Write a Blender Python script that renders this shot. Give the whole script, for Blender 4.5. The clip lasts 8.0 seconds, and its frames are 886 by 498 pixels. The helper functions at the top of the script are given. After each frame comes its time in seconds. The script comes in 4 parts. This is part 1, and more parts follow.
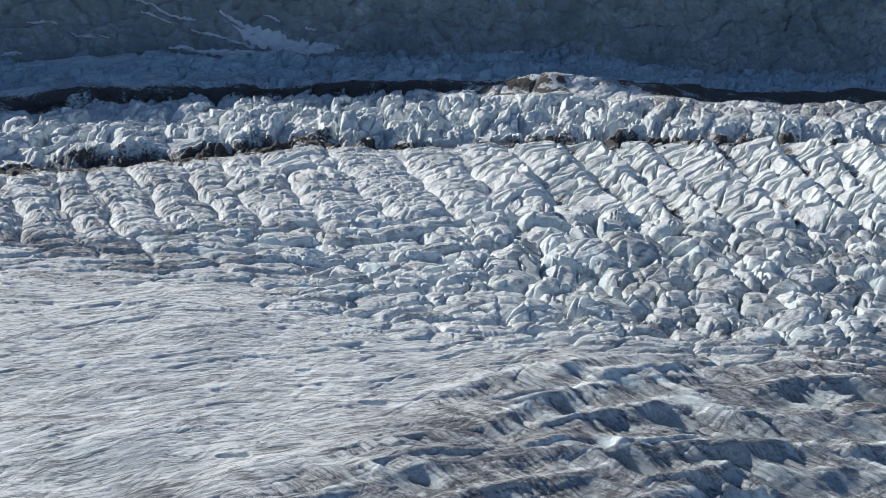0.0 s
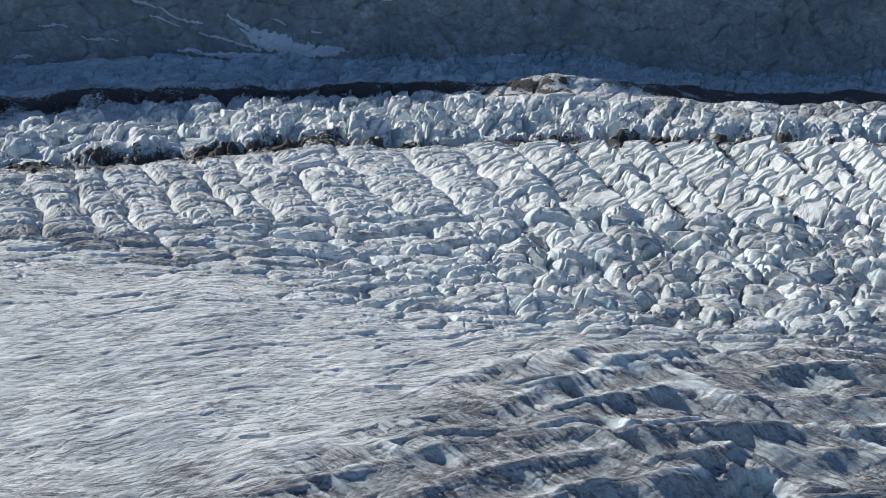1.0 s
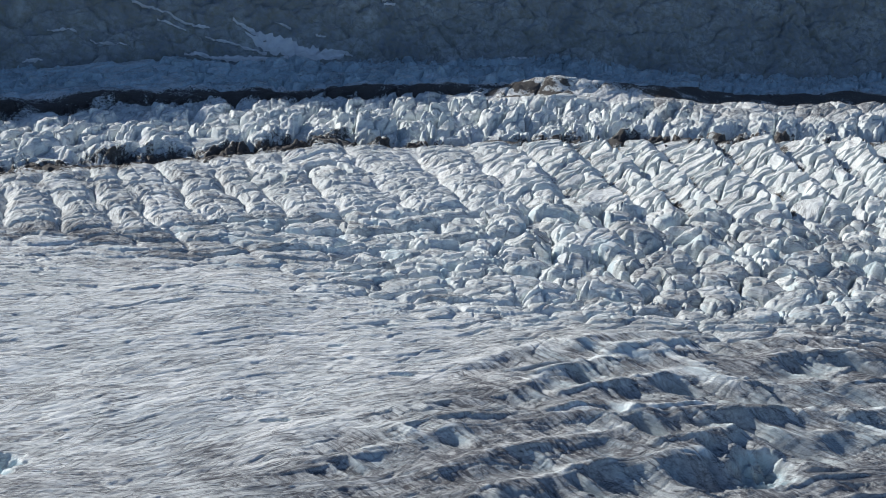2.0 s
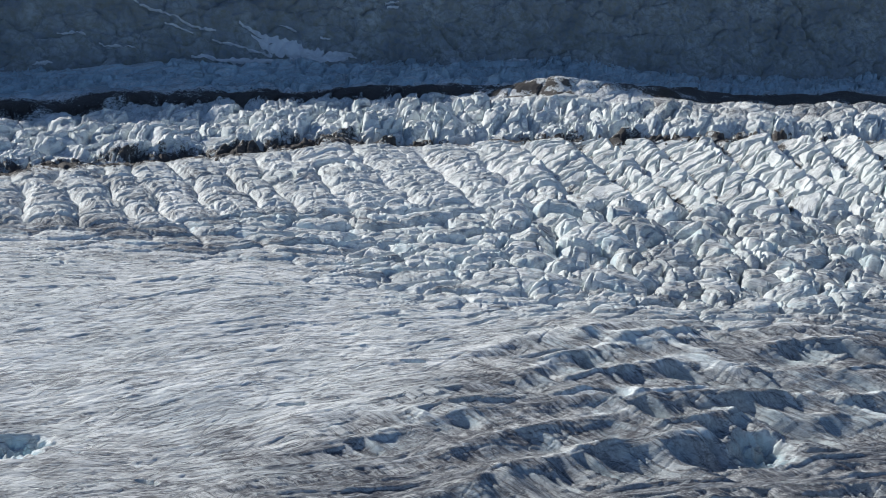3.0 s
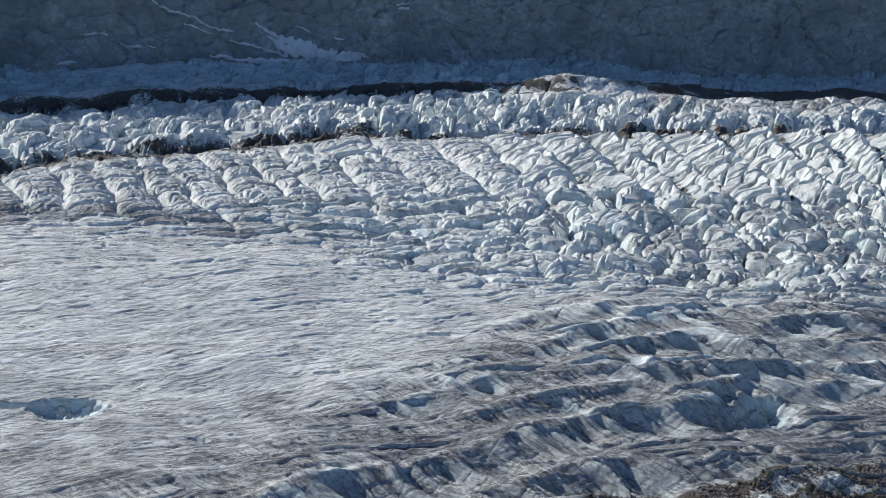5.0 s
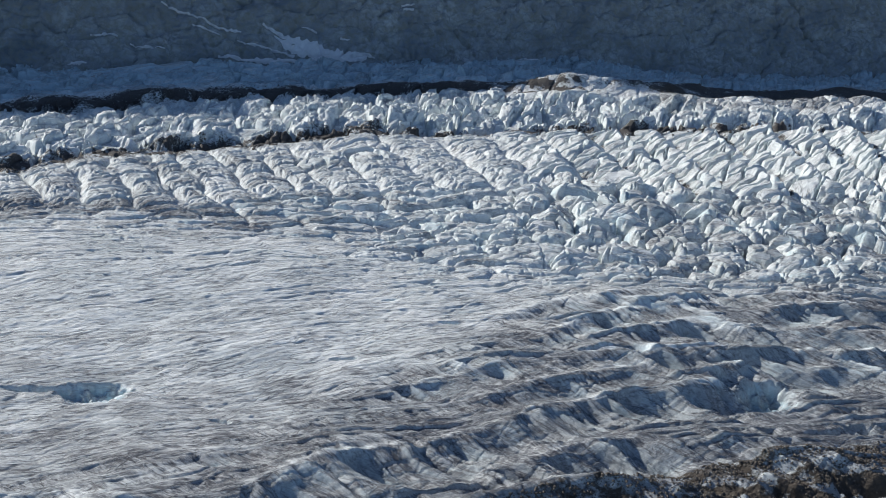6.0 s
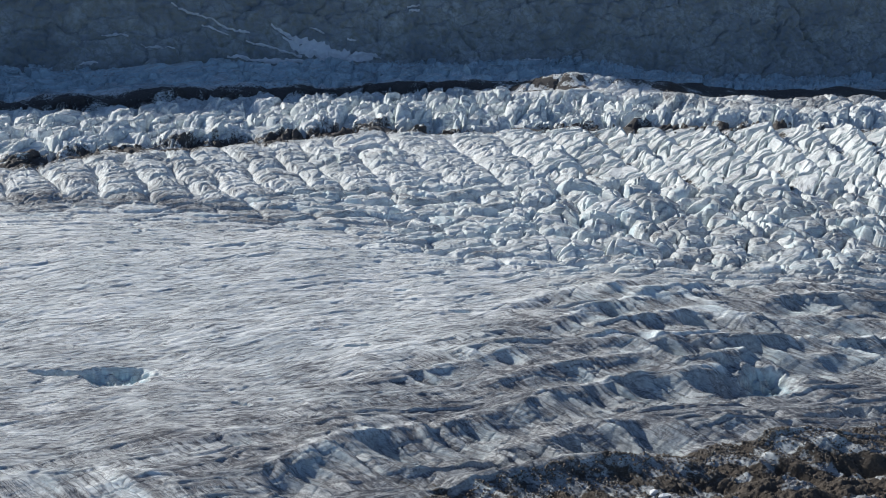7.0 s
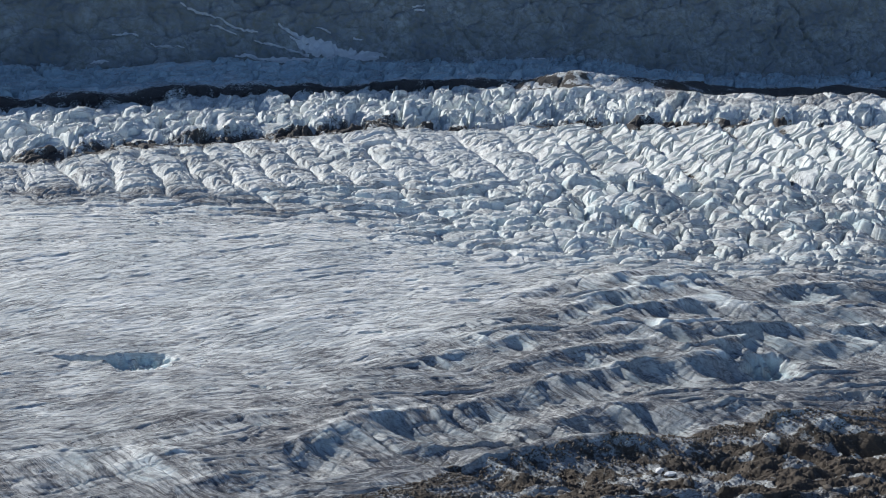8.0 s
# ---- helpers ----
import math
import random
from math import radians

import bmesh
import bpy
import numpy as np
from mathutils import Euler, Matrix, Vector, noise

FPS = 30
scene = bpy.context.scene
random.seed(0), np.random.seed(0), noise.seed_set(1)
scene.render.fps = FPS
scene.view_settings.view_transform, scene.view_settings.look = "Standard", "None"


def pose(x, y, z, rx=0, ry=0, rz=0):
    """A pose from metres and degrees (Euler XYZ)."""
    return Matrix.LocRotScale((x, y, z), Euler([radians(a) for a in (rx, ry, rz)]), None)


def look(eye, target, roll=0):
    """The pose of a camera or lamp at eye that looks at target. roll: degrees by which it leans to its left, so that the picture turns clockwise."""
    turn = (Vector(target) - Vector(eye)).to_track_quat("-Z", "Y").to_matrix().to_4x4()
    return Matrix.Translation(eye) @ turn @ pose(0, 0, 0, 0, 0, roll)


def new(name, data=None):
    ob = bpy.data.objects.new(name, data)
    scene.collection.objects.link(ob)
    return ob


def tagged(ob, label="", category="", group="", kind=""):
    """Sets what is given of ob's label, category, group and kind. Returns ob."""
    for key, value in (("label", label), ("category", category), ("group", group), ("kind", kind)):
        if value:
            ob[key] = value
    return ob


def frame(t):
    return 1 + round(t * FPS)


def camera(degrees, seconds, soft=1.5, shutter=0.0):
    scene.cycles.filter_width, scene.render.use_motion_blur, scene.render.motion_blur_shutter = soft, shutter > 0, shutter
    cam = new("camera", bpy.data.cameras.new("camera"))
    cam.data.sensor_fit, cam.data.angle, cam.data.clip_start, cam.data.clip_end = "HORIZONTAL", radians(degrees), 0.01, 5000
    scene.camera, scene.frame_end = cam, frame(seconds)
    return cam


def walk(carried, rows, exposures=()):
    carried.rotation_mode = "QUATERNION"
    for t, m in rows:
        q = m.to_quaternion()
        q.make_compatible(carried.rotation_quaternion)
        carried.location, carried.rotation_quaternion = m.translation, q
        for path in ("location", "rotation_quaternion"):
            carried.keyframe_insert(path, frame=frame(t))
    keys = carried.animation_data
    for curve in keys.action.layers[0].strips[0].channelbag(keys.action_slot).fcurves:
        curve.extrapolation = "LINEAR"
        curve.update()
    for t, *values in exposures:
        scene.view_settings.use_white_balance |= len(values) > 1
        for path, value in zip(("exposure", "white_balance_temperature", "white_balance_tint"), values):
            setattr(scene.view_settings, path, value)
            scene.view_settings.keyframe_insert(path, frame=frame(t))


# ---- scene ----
cam = camera(40.0, 8.0, soft=0.85)
ROWS = [
    (0.0, -0.00, 0.00, 152.94, 67.617, -4.379, 1.801),
    (0.5, -2.03, -6.13, 152.84, 67.788, -4.373, 1.708),
    (1.0, -3.97, -12.22, 152.81, 67.956, -4.352, 1.613),
    (1.5, -5.72, -18.31, 152.81, 68.127, -4.319, 1.519),
    (3.0, -10.53, -36.50, 153.00, 68.570, -4.161, 1.257),
    (3.5, -12.14, -42.59, 153.10, 68.648, -4.123, 1.242),
    (4.0, -13.79, -48.61, 153.28, 68.720, -4.059, 1.209),
    (4.5, -15.45, -54.55, 153.51, 68.776, -4.005, 1.194),
    (6.0, -20.35, -72.47, 154.14, 68.986, -3.938, 1.111),
    (6.5, -21.89, -78.53, 154.27, 69.070, -3.912, 1.106),
    (7.0, -23.43, -84.58, 154.37, 69.137, -3.915, 1.120),
    (7.5, -25.01, -90.53, 154.51, 69.192, -3.894, 1.121),
    (8.0, -26.61, -96.38, 154.67, 69.232, -3.894, 1.107),
]
walk(cam, [(t, pose(x, y, z, rx, ry, rz)) for t, x, y, z, rx, ry, rz in ROWS])

# ---------------------------------------------------------------- light
SUN_AZ = Vector((-0.89, 0.455)).normalized()   # the way to the sun, on the ground
SUN_EL = radians(29)
world = bpy.data.worlds.new("sky")
scene.world = world
world.use_nodes = True
wn = world.node_tree.nodes
wn.clear()
w_out = wn.new("ShaderNodeOutputWorld")
w_bg = wn.new("ShaderNodeBackground")
w_sky = wn.new("ShaderNodeTexSky")
w_sky.sky_type = "NISHITA"
w_sky.sun_disc = False
w_sky.sun_elevation = SUN_EL
w_sky.sun_rotation = math.atan2(SUN_AZ.x, SUN_AZ.y)
w_sky.altitude = 2200
w_sky.air_density = 1.0
w_sky.dust_density = 0.3
w_sky.ozone_density = 3.0
w_bg.inputs["Strength"].default_value = 0.108
world.node_tree.links.new(w_sky.outputs[0], w_bg.inputs[0])
world.node_tree.links.new(w_bg.outputs[0], w_out.inputs[0])

sun_data = bpy.data.lights.new("sun", "SUN")
sun_data.energy = 5.1
sun_data.angle = radians(0.5)
sun_data.color = (1.0, 0.962, 0.885)
sun = new("sun", sun_data)
sun.matrix_world = look((0, 0, 900), Vector((0, 0, 900)) - Vector((SUN_AZ.x * math.cos(SUN_EL), SUN_AZ.y * math.cos(SUN_EL), math.sin(SUN_EL))))
scene.view_settings.exposure = 0.03


# ---------------------------------------------------------------- noise on arrays
def rnd(ix, iy, seed):
    """A random number from 0 to 1 for each lattice point."""
    h = (ix.astype(np.int64) * 374761393 + iy.astype(np.int64) * 668265263 + seed * 1274126177) & 0xFFFFFFFF
    h = ((h ^ (h >> 13)) * 1274126177) & 0xFFFFFFFF
    h = ((h ^ (h >> 16)) * 2246822519) & 0xFFFFFFFF
    return ((h ^ (h >> 15)) & 0xFFFFFF).astype(np.float32) / 16777216.0


def perlin(x, y, seed):
    ix, iy = np.floor(x), np.floor(y)
    fx, fy = (x - ix).astype(np.float32), (y - iy).astype(np.float32)
    ix, iy = ix.astype(np.int64), iy.astype(np.int64)
    ux, uy = fx * fx * fx * (fx * (fx * 6 - 15) + 10), fy * fy * fy * (fy * (fy * 6 - 15) + 10)
    v = []
    for dy in (0, 1):
        for dx in (0, 1):
            a = rnd(ix + dx, iy + dy, seed) * 6.2832
            v.append(np.cos(a) * (fx - dx) + np.sin(a) * (fy - dy))
    lo, hi = v[0] + ux * (v[1] - v[0]), v[2] + ux * (v[3] - v[2])
    return 1.5 * (lo + uy * (hi - lo))


def fbm(x, y, seed, octaves=4, gain=0.5, lac=2.03):
    out, amp = 0.0, 1.0
    for k in range(octaves):
        out = out + amp * perlin(x + 13.7 * k, y - 7.3 * k, seed + k)
        x, y, amp = x * lac, y * lac, amp * gain
    return out


def cells(x, y, seed, jitter=0.85):
    """Voronoi cells of size 1: distance to the border, the cell's lattice place, the offset from its seed."""
    gx, gy = np.floor(x).astype(np.int64), np.floor(y).astype(np.int64)
    best = np.full(x.shape, 1e9, np.float32)
    bx, by = np.zeros(x.shape, np.int64), np.zeros(x.shape, np.int64)
    ox, oy = np.zeros(x.shape, np.float32), np.zeros(x.shape, np.float32)
    seeds = []
    for dy in (-1, 0, 1):
        for dx in (-1, 0, 1):
            cx, cy = gx + dx, gy + dy
            px = cx + 0.5 + jitter * (rnd(cx, cy, seed) - 0.5) - x
            py = cy + 0.5 + jitter * (rnd(cx, cy, seed + 57) - 0.5) - y
            px, py = px.astype(np.float32), py.astype(np.float32)
            seeds.append((px, py))
            d = px * px + py * py
            near = d < best
            best = np.where(near, d, best)
            bx, by = np.where(near, cx, bx), np.where(near, cy, by)
            ox, oy = np.where(near, px, ox), np.where(near, py, oy)
    edge = np.full(x.shape, 9.0, np.float32)
    for px, py in seeds:
        rx, ry = px - ox, py - oy
        length = np.sqrt(rx * rx + ry * ry)
        d = (0.5 * (px + ox) * rx + 0.5 * (py + oy) * ry) / np.maximum(length, 1e-6)
        edge = np.where(length > 1e-4, np.minimum(edge, d), edge)
    return edge, bx, by, -ox, -oy


def courses(u, v, seed, jr=0.5, jc=0.6):
    """Rows of blocks of size 1 with uneven joints: distances to the row's and to the block's ends, row, block, and the place within both (-1 to 1)."""
    def split(p, salt, row):
        k = np.floor(p).astype(np.int64)
        def joint(i):
            return i + (rnd(i, row, seed + salt) - 0.5) * (jr if salt == 0 else jc)
        k = np.where(p < joint(k), k - 1, k)
        k = np.where(p >= joint(k + 1), k + 1, k)
        lo, hi = joint(k), joint(k + 1)
        return k, np.minimum(p - lo, hi - p).astype(np.float32), ((2 * p - lo - hi) / (hi - lo)).astype(np.float32)
    row, dv, tv = split(v, 0, np.zeros(v.shape, np.int64))
    col, du, tu = split(u + 9 * rnd(row, row * 0, seed + 5), 7, row)
    return dv, du, row, col, tv, tu


def step(a, b, v):
    k = np.clip((v - a) / (b - a), 0, 1)
    return k * k * (3 - 2 * k)


def turned(x, y, degrees):
    c, s = math.cos(radians(degrees)), math.sin(radians(degrees))
    return x * c + y * s, -x * s + y * c


def line(x, *pts):
    return np.interp(x, [p[0] for p in pts], [p[1] for p in pts])


# ---------------------------------------------------------------- materials
def material(name):
    m = bpy.data.materials.new(name)
    m.use_nodes = True
    nt = m.node_tree
    nt.nodes.clear()
    out = nt.nodes.new("ShaderNodeOutputMaterial")
    b = nt.nodes.new("ShaderNodeBsdfPrincipled")
    nt.links.new(b.outputs[0], out.inputs[0])
    return m, nt, b


def node(nt, kind, **ins):
    n = nt.nodes.new(kind)
    for k, v in ins.items():
        key = k.replace("_", " ")
        if isinstance(v, bpy.types.NodeSocket):
            nt.links.new(v, n.inputs[key])
        else:
            n.inputs[key].default_value = v
    return n


def math_node(nt, op, a, b=0.0, c=0.0, clamp=False):
    n = nt.nodes.new("ShaderNodeMath")
    n.operation, n.use_clamp = op, clamp
    for i, v in enumerate((a, b, c)):
        if isinstance(v, bpy.types.NodeSocket):
            nt.links.new(v, n.inputs[i])
        else:
            n.inputs[i].default_value = v
    return n.outputs[0]


def ramp(nt, fac, *stops):
    n = nt.nodes.new("ShaderNodeValToRGB")
    while len(n.color_ramp.elements) < len(stops):
        n.color_ramp.elements.new(0.5)
    for e, (p, c) in zip(n.color_ramp.elements, stops):
        e.position = p
        e.color = (*c, 1) if isinstance(c, tuple) else (c, c, c, 1)
    nt.links.new(fac, n.inputs[0])
    return n.outputs[0]


def blend(nt, fac, a, b, how="MIX"):
    n = nt.nodes.new("ShaderNodeMix")
    n.data_type, n.blend_type = "RGBA", how
    for i, v in ((0, fac), (6, a), (7, b)):
        if isinstance(v, bpy.types.NodeSocket):
            nt.links.new(v, n.inputs[i])
        else:
            n.inputs[i].default_value = (*v, 1) if isinstance(v, tuple) else v
    return n.outputs[2]


def attr(nt, name):
    n = nt.nodes.new("ShaderNodeAttribute")
    n.attribute_name = name
    return n


def scaled(nt, vec, x, y, z):
    n = nt.nodes.new("ShaderNodeMapping")
    n.inputs["Scale"].default_value = (x, y, z)
    nt.links.new(vec, n.inputs["Vector"])
    return n.outputs[0]


def noise_node(nt, vec, scale, detail=5.0, rough=0.55, dist=0.0):
    return node(nt, "ShaderNodeTexNoise", Vector=vec, Scale=scale, Detail=detail, Roughness=rough, Distortion=dist).outputs[0]


def make_ice():
    m, nt, b = material("glacier_ice")
    pos = nt.nodes.new("ShaderNodeNewGeometry")
    P = pos.outputs["Position"]
    nz = node(nt, "ShaderNodeSeparateXYZ", Vector=pos.outputs["True Normal"]).outputs[2]
    flow = attr(nt, "flow").outputs["Vector"]          # along the foliation, across it, height
    debris = attr(nt, "debris").outputs["Fac"]
    grime_shade = attr(nt, "grime_shade").outputs["Fac"]
    # foliation: thin bands of dirt at two scales, along the flow
    fine = noise_node(nt, scaled(nt, flow, 1.0, 1.5, 1.2), 1.0, 7, 0.68, 0.5)
    streak = noise_node(nt, scaled(nt, flow, 0.26, 1.0, 0.5), 1.0, 7, 0.66, 0.5)
    broad = noise_node(nt, scaled(nt, flow, 0.02, 0.16, 0.12), 1.0, 5, 0.6, 0.5)
    blot = noise_node(nt, P, 0.035, 6, 0.6)
    speck = noise_node(nt, P, 1.4, 5, 0.7)
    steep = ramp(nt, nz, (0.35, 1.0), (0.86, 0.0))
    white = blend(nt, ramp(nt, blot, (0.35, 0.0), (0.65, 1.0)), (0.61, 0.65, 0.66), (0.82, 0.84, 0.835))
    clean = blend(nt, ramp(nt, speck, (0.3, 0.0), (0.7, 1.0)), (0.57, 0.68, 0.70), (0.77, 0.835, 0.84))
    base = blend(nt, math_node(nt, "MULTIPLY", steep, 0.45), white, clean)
    # blue of melted ice; over the far ice, shade put into the colour
    ice_blue = attr(nt, "ice_blue").outputs["Fac"]
    base = blend(nt, math_node(nt, "MULTIPLY", ice_blue, ramp(nt, nz, (0.75, 0.85), (0.98, 0.35))), base, (0.37, 0.56, 0.65))
    def thin(sx, sy, sz, width, seed):
        """Broken dark lines along the foliation."""
        n1 = noise_node(nt, scaled(nt, flow, sx, sy, sz), 1.0, 3, 0.5, 0.4)
        n2 = noise_node(nt, scaled(nt, flow, sx * 1.7, sy * 0.35, sz), 1.0, 2, 0.5)
        d = math_node(nt, "ABSOLUTE", math_node(nt, "SUBTRACT", n1, 0.5 + seed))
        return math_node(nt, "MULTIPLY", ramp(nt, d, (0.0, 1.0), (width, 0.0)), ramp(nt, n2, (0.36, 0.0), (0.5, 1.0)))
    slant = nt.nodes.new("ShaderNodeMapping")                  # a second, fainter set of cracks across the first
    slant.vector_type = "TEXTURE"
    slant.inputs["Rotation"].default_value = (0, 0, radians(50))
    slant.inputs["Scale"].default_value = (22, 2.6, 4)
    nt.links.new(P, slant.inputs["Vector"])
    h1 = noise_node(nt, slant.outputs[0], 1.0, 3, 0.5, 0.5)
    hatch = ramp(nt, math_node(nt, "ABSOLUTE", math_node(nt, "SUBTRACT", h1, 0.5)), (0.0, 1.0), (0.035, 0.0))
    hatch = math_node(nt, "MULTIPLY", hatch, ramp(nt, noise_node(nt, P, 0.06, 3, 0.5), (0.45, 0.0), (0.6, 0.9)))
    dashes = math_node(nt, "MAXIMUM", thin(0.065, 0.6, 0.3, 0.04, 0.0), thin(0.045, 0.3, 0.2, 0.022, -0.03))
    dashes = math_node(nt, "MAXIMUM", dashes, math_node(nt, "MULTIPLY", thin(0.16, 1.5, 0.8, 0.045, 0.02), 0.55))
    lines = math_node(nt, "MAXIMUM", hatch, dashes)
    dirt = math_node(nt, "MULTIPLY", ramp(nt, fine, (0.48, 0.0), (0.64, 1.0)), 0.17)
    dirt = math_node(nt, "ADD", dirt, math_node(nt, "MULTIPLY", ramp(nt, broad, (0.45, 0.0), (0.7, 1.0)), 0.25))
    flat = ramp(nt, nz, (0.3, 0.35), (0.8, 1.0))
    dirt = math_node(nt, "MULTIPLY", math_node(nt, "MULTIPLY", dirt, flat), math_node(nt, "ADD", math_node(nt, "MULTIPLY", grime_shade, 1.4), 0.1), clamp=True)
    grime_shade = math_node(nt, "SUBTRACT", grime_shade, math_node(nt, "MULTIPLY", ice_blue, 0.35))
    film = math_node(nt, "MULTIPLY", math_node(nt, "MULTIPLY", math_node(nt, "SUBTRACT", grime_shade, 0.40), ramp(nt, nz, (0.55, 0.75), (0.9, 1.22))), math_node(nt, "ADD", math_node(nt, "MULTIPLY", blot, 1.6), 0.35), clamp=True)
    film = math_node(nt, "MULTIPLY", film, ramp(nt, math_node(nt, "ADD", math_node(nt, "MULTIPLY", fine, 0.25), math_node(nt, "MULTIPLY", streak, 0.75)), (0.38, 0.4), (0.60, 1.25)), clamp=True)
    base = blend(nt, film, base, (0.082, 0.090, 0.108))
    base = blend(nt, dirt, base, (0.138, 0.152, 0.172))
    lines = math_node(nt, "MULTIPLY", lines, math_node(nt, "MULTIPLY", ramp(nt, nz, (0.55, 0.45), (0.88, 1.0)), math_node(nt, "SUBTRACT", 1.0, math_node(nt, "MULTIPLY", ice_blue, 0.6))))
    base = blend(nt, math_node(nt, "MULTIPLY", lines, math_node(nt, "ADD", math_node(nt, "MULTIPLY", grime_shade, 0.5), 0.55), clamp=True), base, (0.07, 0.07, 0.08))
    grit = math_node(nt, "MULTIPLY", math_node(nt, "ADD", noise_node(nt, scaled(nt, flow, 0.35, 0.9, 0.9), 1.0, 8, 0.75), noise_node(nt, P, 0.9, 8, 0.75)), 0.5)
    # rubble cover, broken up by its own clumps
    cover = math_node(nt, "ADD", debris, math_node(nt, "MULTIPLY", math_node(nt, "SUBTRACT", grit, 0.5), 2.6))
    cover = ramp(nt, cover, (0.42, 0.0), (0.66, 1.0))
    rock = blend(nt, speck, (0.05, 0.047, 0.046), (0.115, 0.103, 0.095))
    rock = blend(nt, ramp(nt, grime_shade, (0.75, 0.0), (0.95, 1.0)), rock, blend(nt, noise_node(nt, P, 0.3, 7, 0.65), (0.036, 0.030, 0.025), (0.11, 0.09, 0.072)))
    base = blend(nt, cover, base, rock)
    nt.links.new(base, b.inputs["Base Color"])
    b.inputs["Roughness"].default_value = 0.62
    b.inputs["Specular IOR Level"].default_value = 0.28
    relief = math_node(nt, "ADD", math_node(nt, "SUBTRACT", fine, math_node(nt, "MULTIPLY", lines, 0.8)), math_node(nt, "MULTIPLY", noise_node(nt, P, 1.3, 6, 0.65), 0.55))
    relief = math_node(nt, "ADD", relief, math_node(nt, "MULTIPLY", cover, math_node(nt, "MULTIPLY", noise_node(nt, P, 0.75, 8, 0.72), 3.0)))
    bump = node(nt, "ShaderNodeBump", Strength=0.6, Distance=0.4, Height=relief)
    nt.links.new(bump.outputs[0], b.inputs["Normal"])
    return m


def make_rock():
    m, nt, b = material("cliff_rock")
    P = nt.nodes.new("ShaderNodeNewGeometry").outputs["Position"]
    big = noise_node(nt, P, 0.03, 6, 0.6, 0.4)
    mid = noise_node(nt, P, 0.22, 7, 0.65, 0.3)
    warp = node(nt, "ShaderNodeTexNoise", Vector=P, Scale=0.09, Detail=5.0, Roughness=0.6)
    bent = nt.nodes.new("ShaderNodeVectorMath")
    bent.operation = "MULTIPLY_ADD"
    nt.links.new(warp.outputs["Color"], bent.inputs[0])
    bent.inputs[1].default_value = (16, 16, 16)
    nt.links.new(P, bent.inputs[2])
    cr = node(nt, "ShaderNodeTexVoronoi", Vector=scaled(nt, bent.outputs[0], 0.07, 0.07, 0.11), Scale=1.0, Randomness=1.0)
    cr.feature = "DISTANCE_TO_EDGE"
    col = blend(nt, ramp(nt, big, (0.35, 0.0), (0.68, 1.0)), (0.21, 0.24, 0.27), (0.49, 0.525, 0.54))
    col = blend(nt, ramp(nt, mid, (0.4, 0.0), (0.65, 1.0)), col, (0.27, 0.28, 0.25))
    joint = ramp(nt, math_node(nt, "ADD", cr.outputs[0], math_node(nt, "MULTIPLY", math_node(nt, "SUBTRACT", mid, 0.5), 0.35)), (0.0, 1.0), (0.05, 0.0))
    col = blend(nt, math_node(nt, "MULTIPLY", math_node(nt, "MULTIPLY", joint, ramp(nt, big, (0.4, 0.0), (0.6, 1.0))), 0.4), col, (0.10, 0.11, 0.12))
    nt.links.new(col, b.inputs["Base Color"])
    b.inputs["Roughness"].default_value = 0.9
    b.inputs["Specular IOR Level"].default_value = 0.2
    h = math_node(nt, "ADD", math_node(nt, "MULTIPLY", mid, 1.4), math_node(nt, "MULTIPLY", ramp(nt, cr.outputs[0], (0.0, 0.0), (0.16, 1.0)), 0.25))
    bump = node(nt, "ShaderNodeBump", Strength=0.9, Distance=1.2, Height=h)
    nt.links.new(bump.outputs[0], b.inputs["Normal"])
    return m


def make_snow():
    m, nt, b = material("old_snow")
    P = nt.nodes.new("ShaderNodeNewGeometry").outputs["Position"]
    n = noise_node(nt, P, 0.35, 6, 0.65)
    nt.links.new(blend(nt, n, (0.60, 0.62, 0.64), (0.84, 0.85, 0.86)), b.inputs["Base Color"])
    b.inputs["Roughness"].default_value = 0.7
    bump = node(nt, "ShaderNodeBump", Strength=0.5, Distance=0.3, Height=noise_node(nt, P, 1.1, 6, 0.6))
    nt.links.new(bump.outputs[0], b.inputs["Normal"])
    return m


def make_stone():
    m, nt, b = material("moraine_stone")
    P = nt.nodes.new("ShaderNodeNewGeometry").outputs["Position"]
    n = noise_node(nt, P, 2.2, 6, 0.65)
    r = nt.nodes.new("ShaderNodeObjectInfo").outputs["Random"]
    col = blend(nt, n, (0.055, 0.047, 0.040), (0.16, 0.135, 0.11))
    col = blend(nt, math_node(nt, "MULTIPLY", r, 0.6), col, (0.17, 0.165, 0.16))
    nt.links.new(col, b.inputs["Base Color"])
    b.inputs["Roughness"].default_value = 0.9
    bump = node(nt, "ShaderNodeBump", Strength=0.6, Distance=0.1, Height=n)
    nt.links.new(bump.outputs[0], b.inputs["Normal"])
    return m


ICE, ROCK, SNOW, STONE = make_ice(), make_rock(), make_snow(), make_stone()


# ---------------------------------------------------------------- the glacier's surface
def far_debris(x):
    return line(x, (-420, 420), (-219, 507), (-150, 547), (-91, 573), (-10, 597), (60, 610), (118, 627), (250, 672), (420, 735))


def rock_foot(x):
    return 722 + 0.33 * x


def near_debris(x):
    return line(x, (-420, 285), (-192, 379), (-158, 401), (-115, 430), (-52, 470), (0, 490), (62, 516), (100, 521), (200, 545), (420, 590))


def ridge_end(x):
    return line(x, (-420, 300), (-135, 345), (-55, 383), (0, 402), (85, 420), (162, 424), (420, 440))


def block_end(x):
    return line(x, (-420, 300), (-135, 345), (-57, 343), (-24, 322), (4, 318), (45, 317), (85, 317), (134, 330), (420, 350))


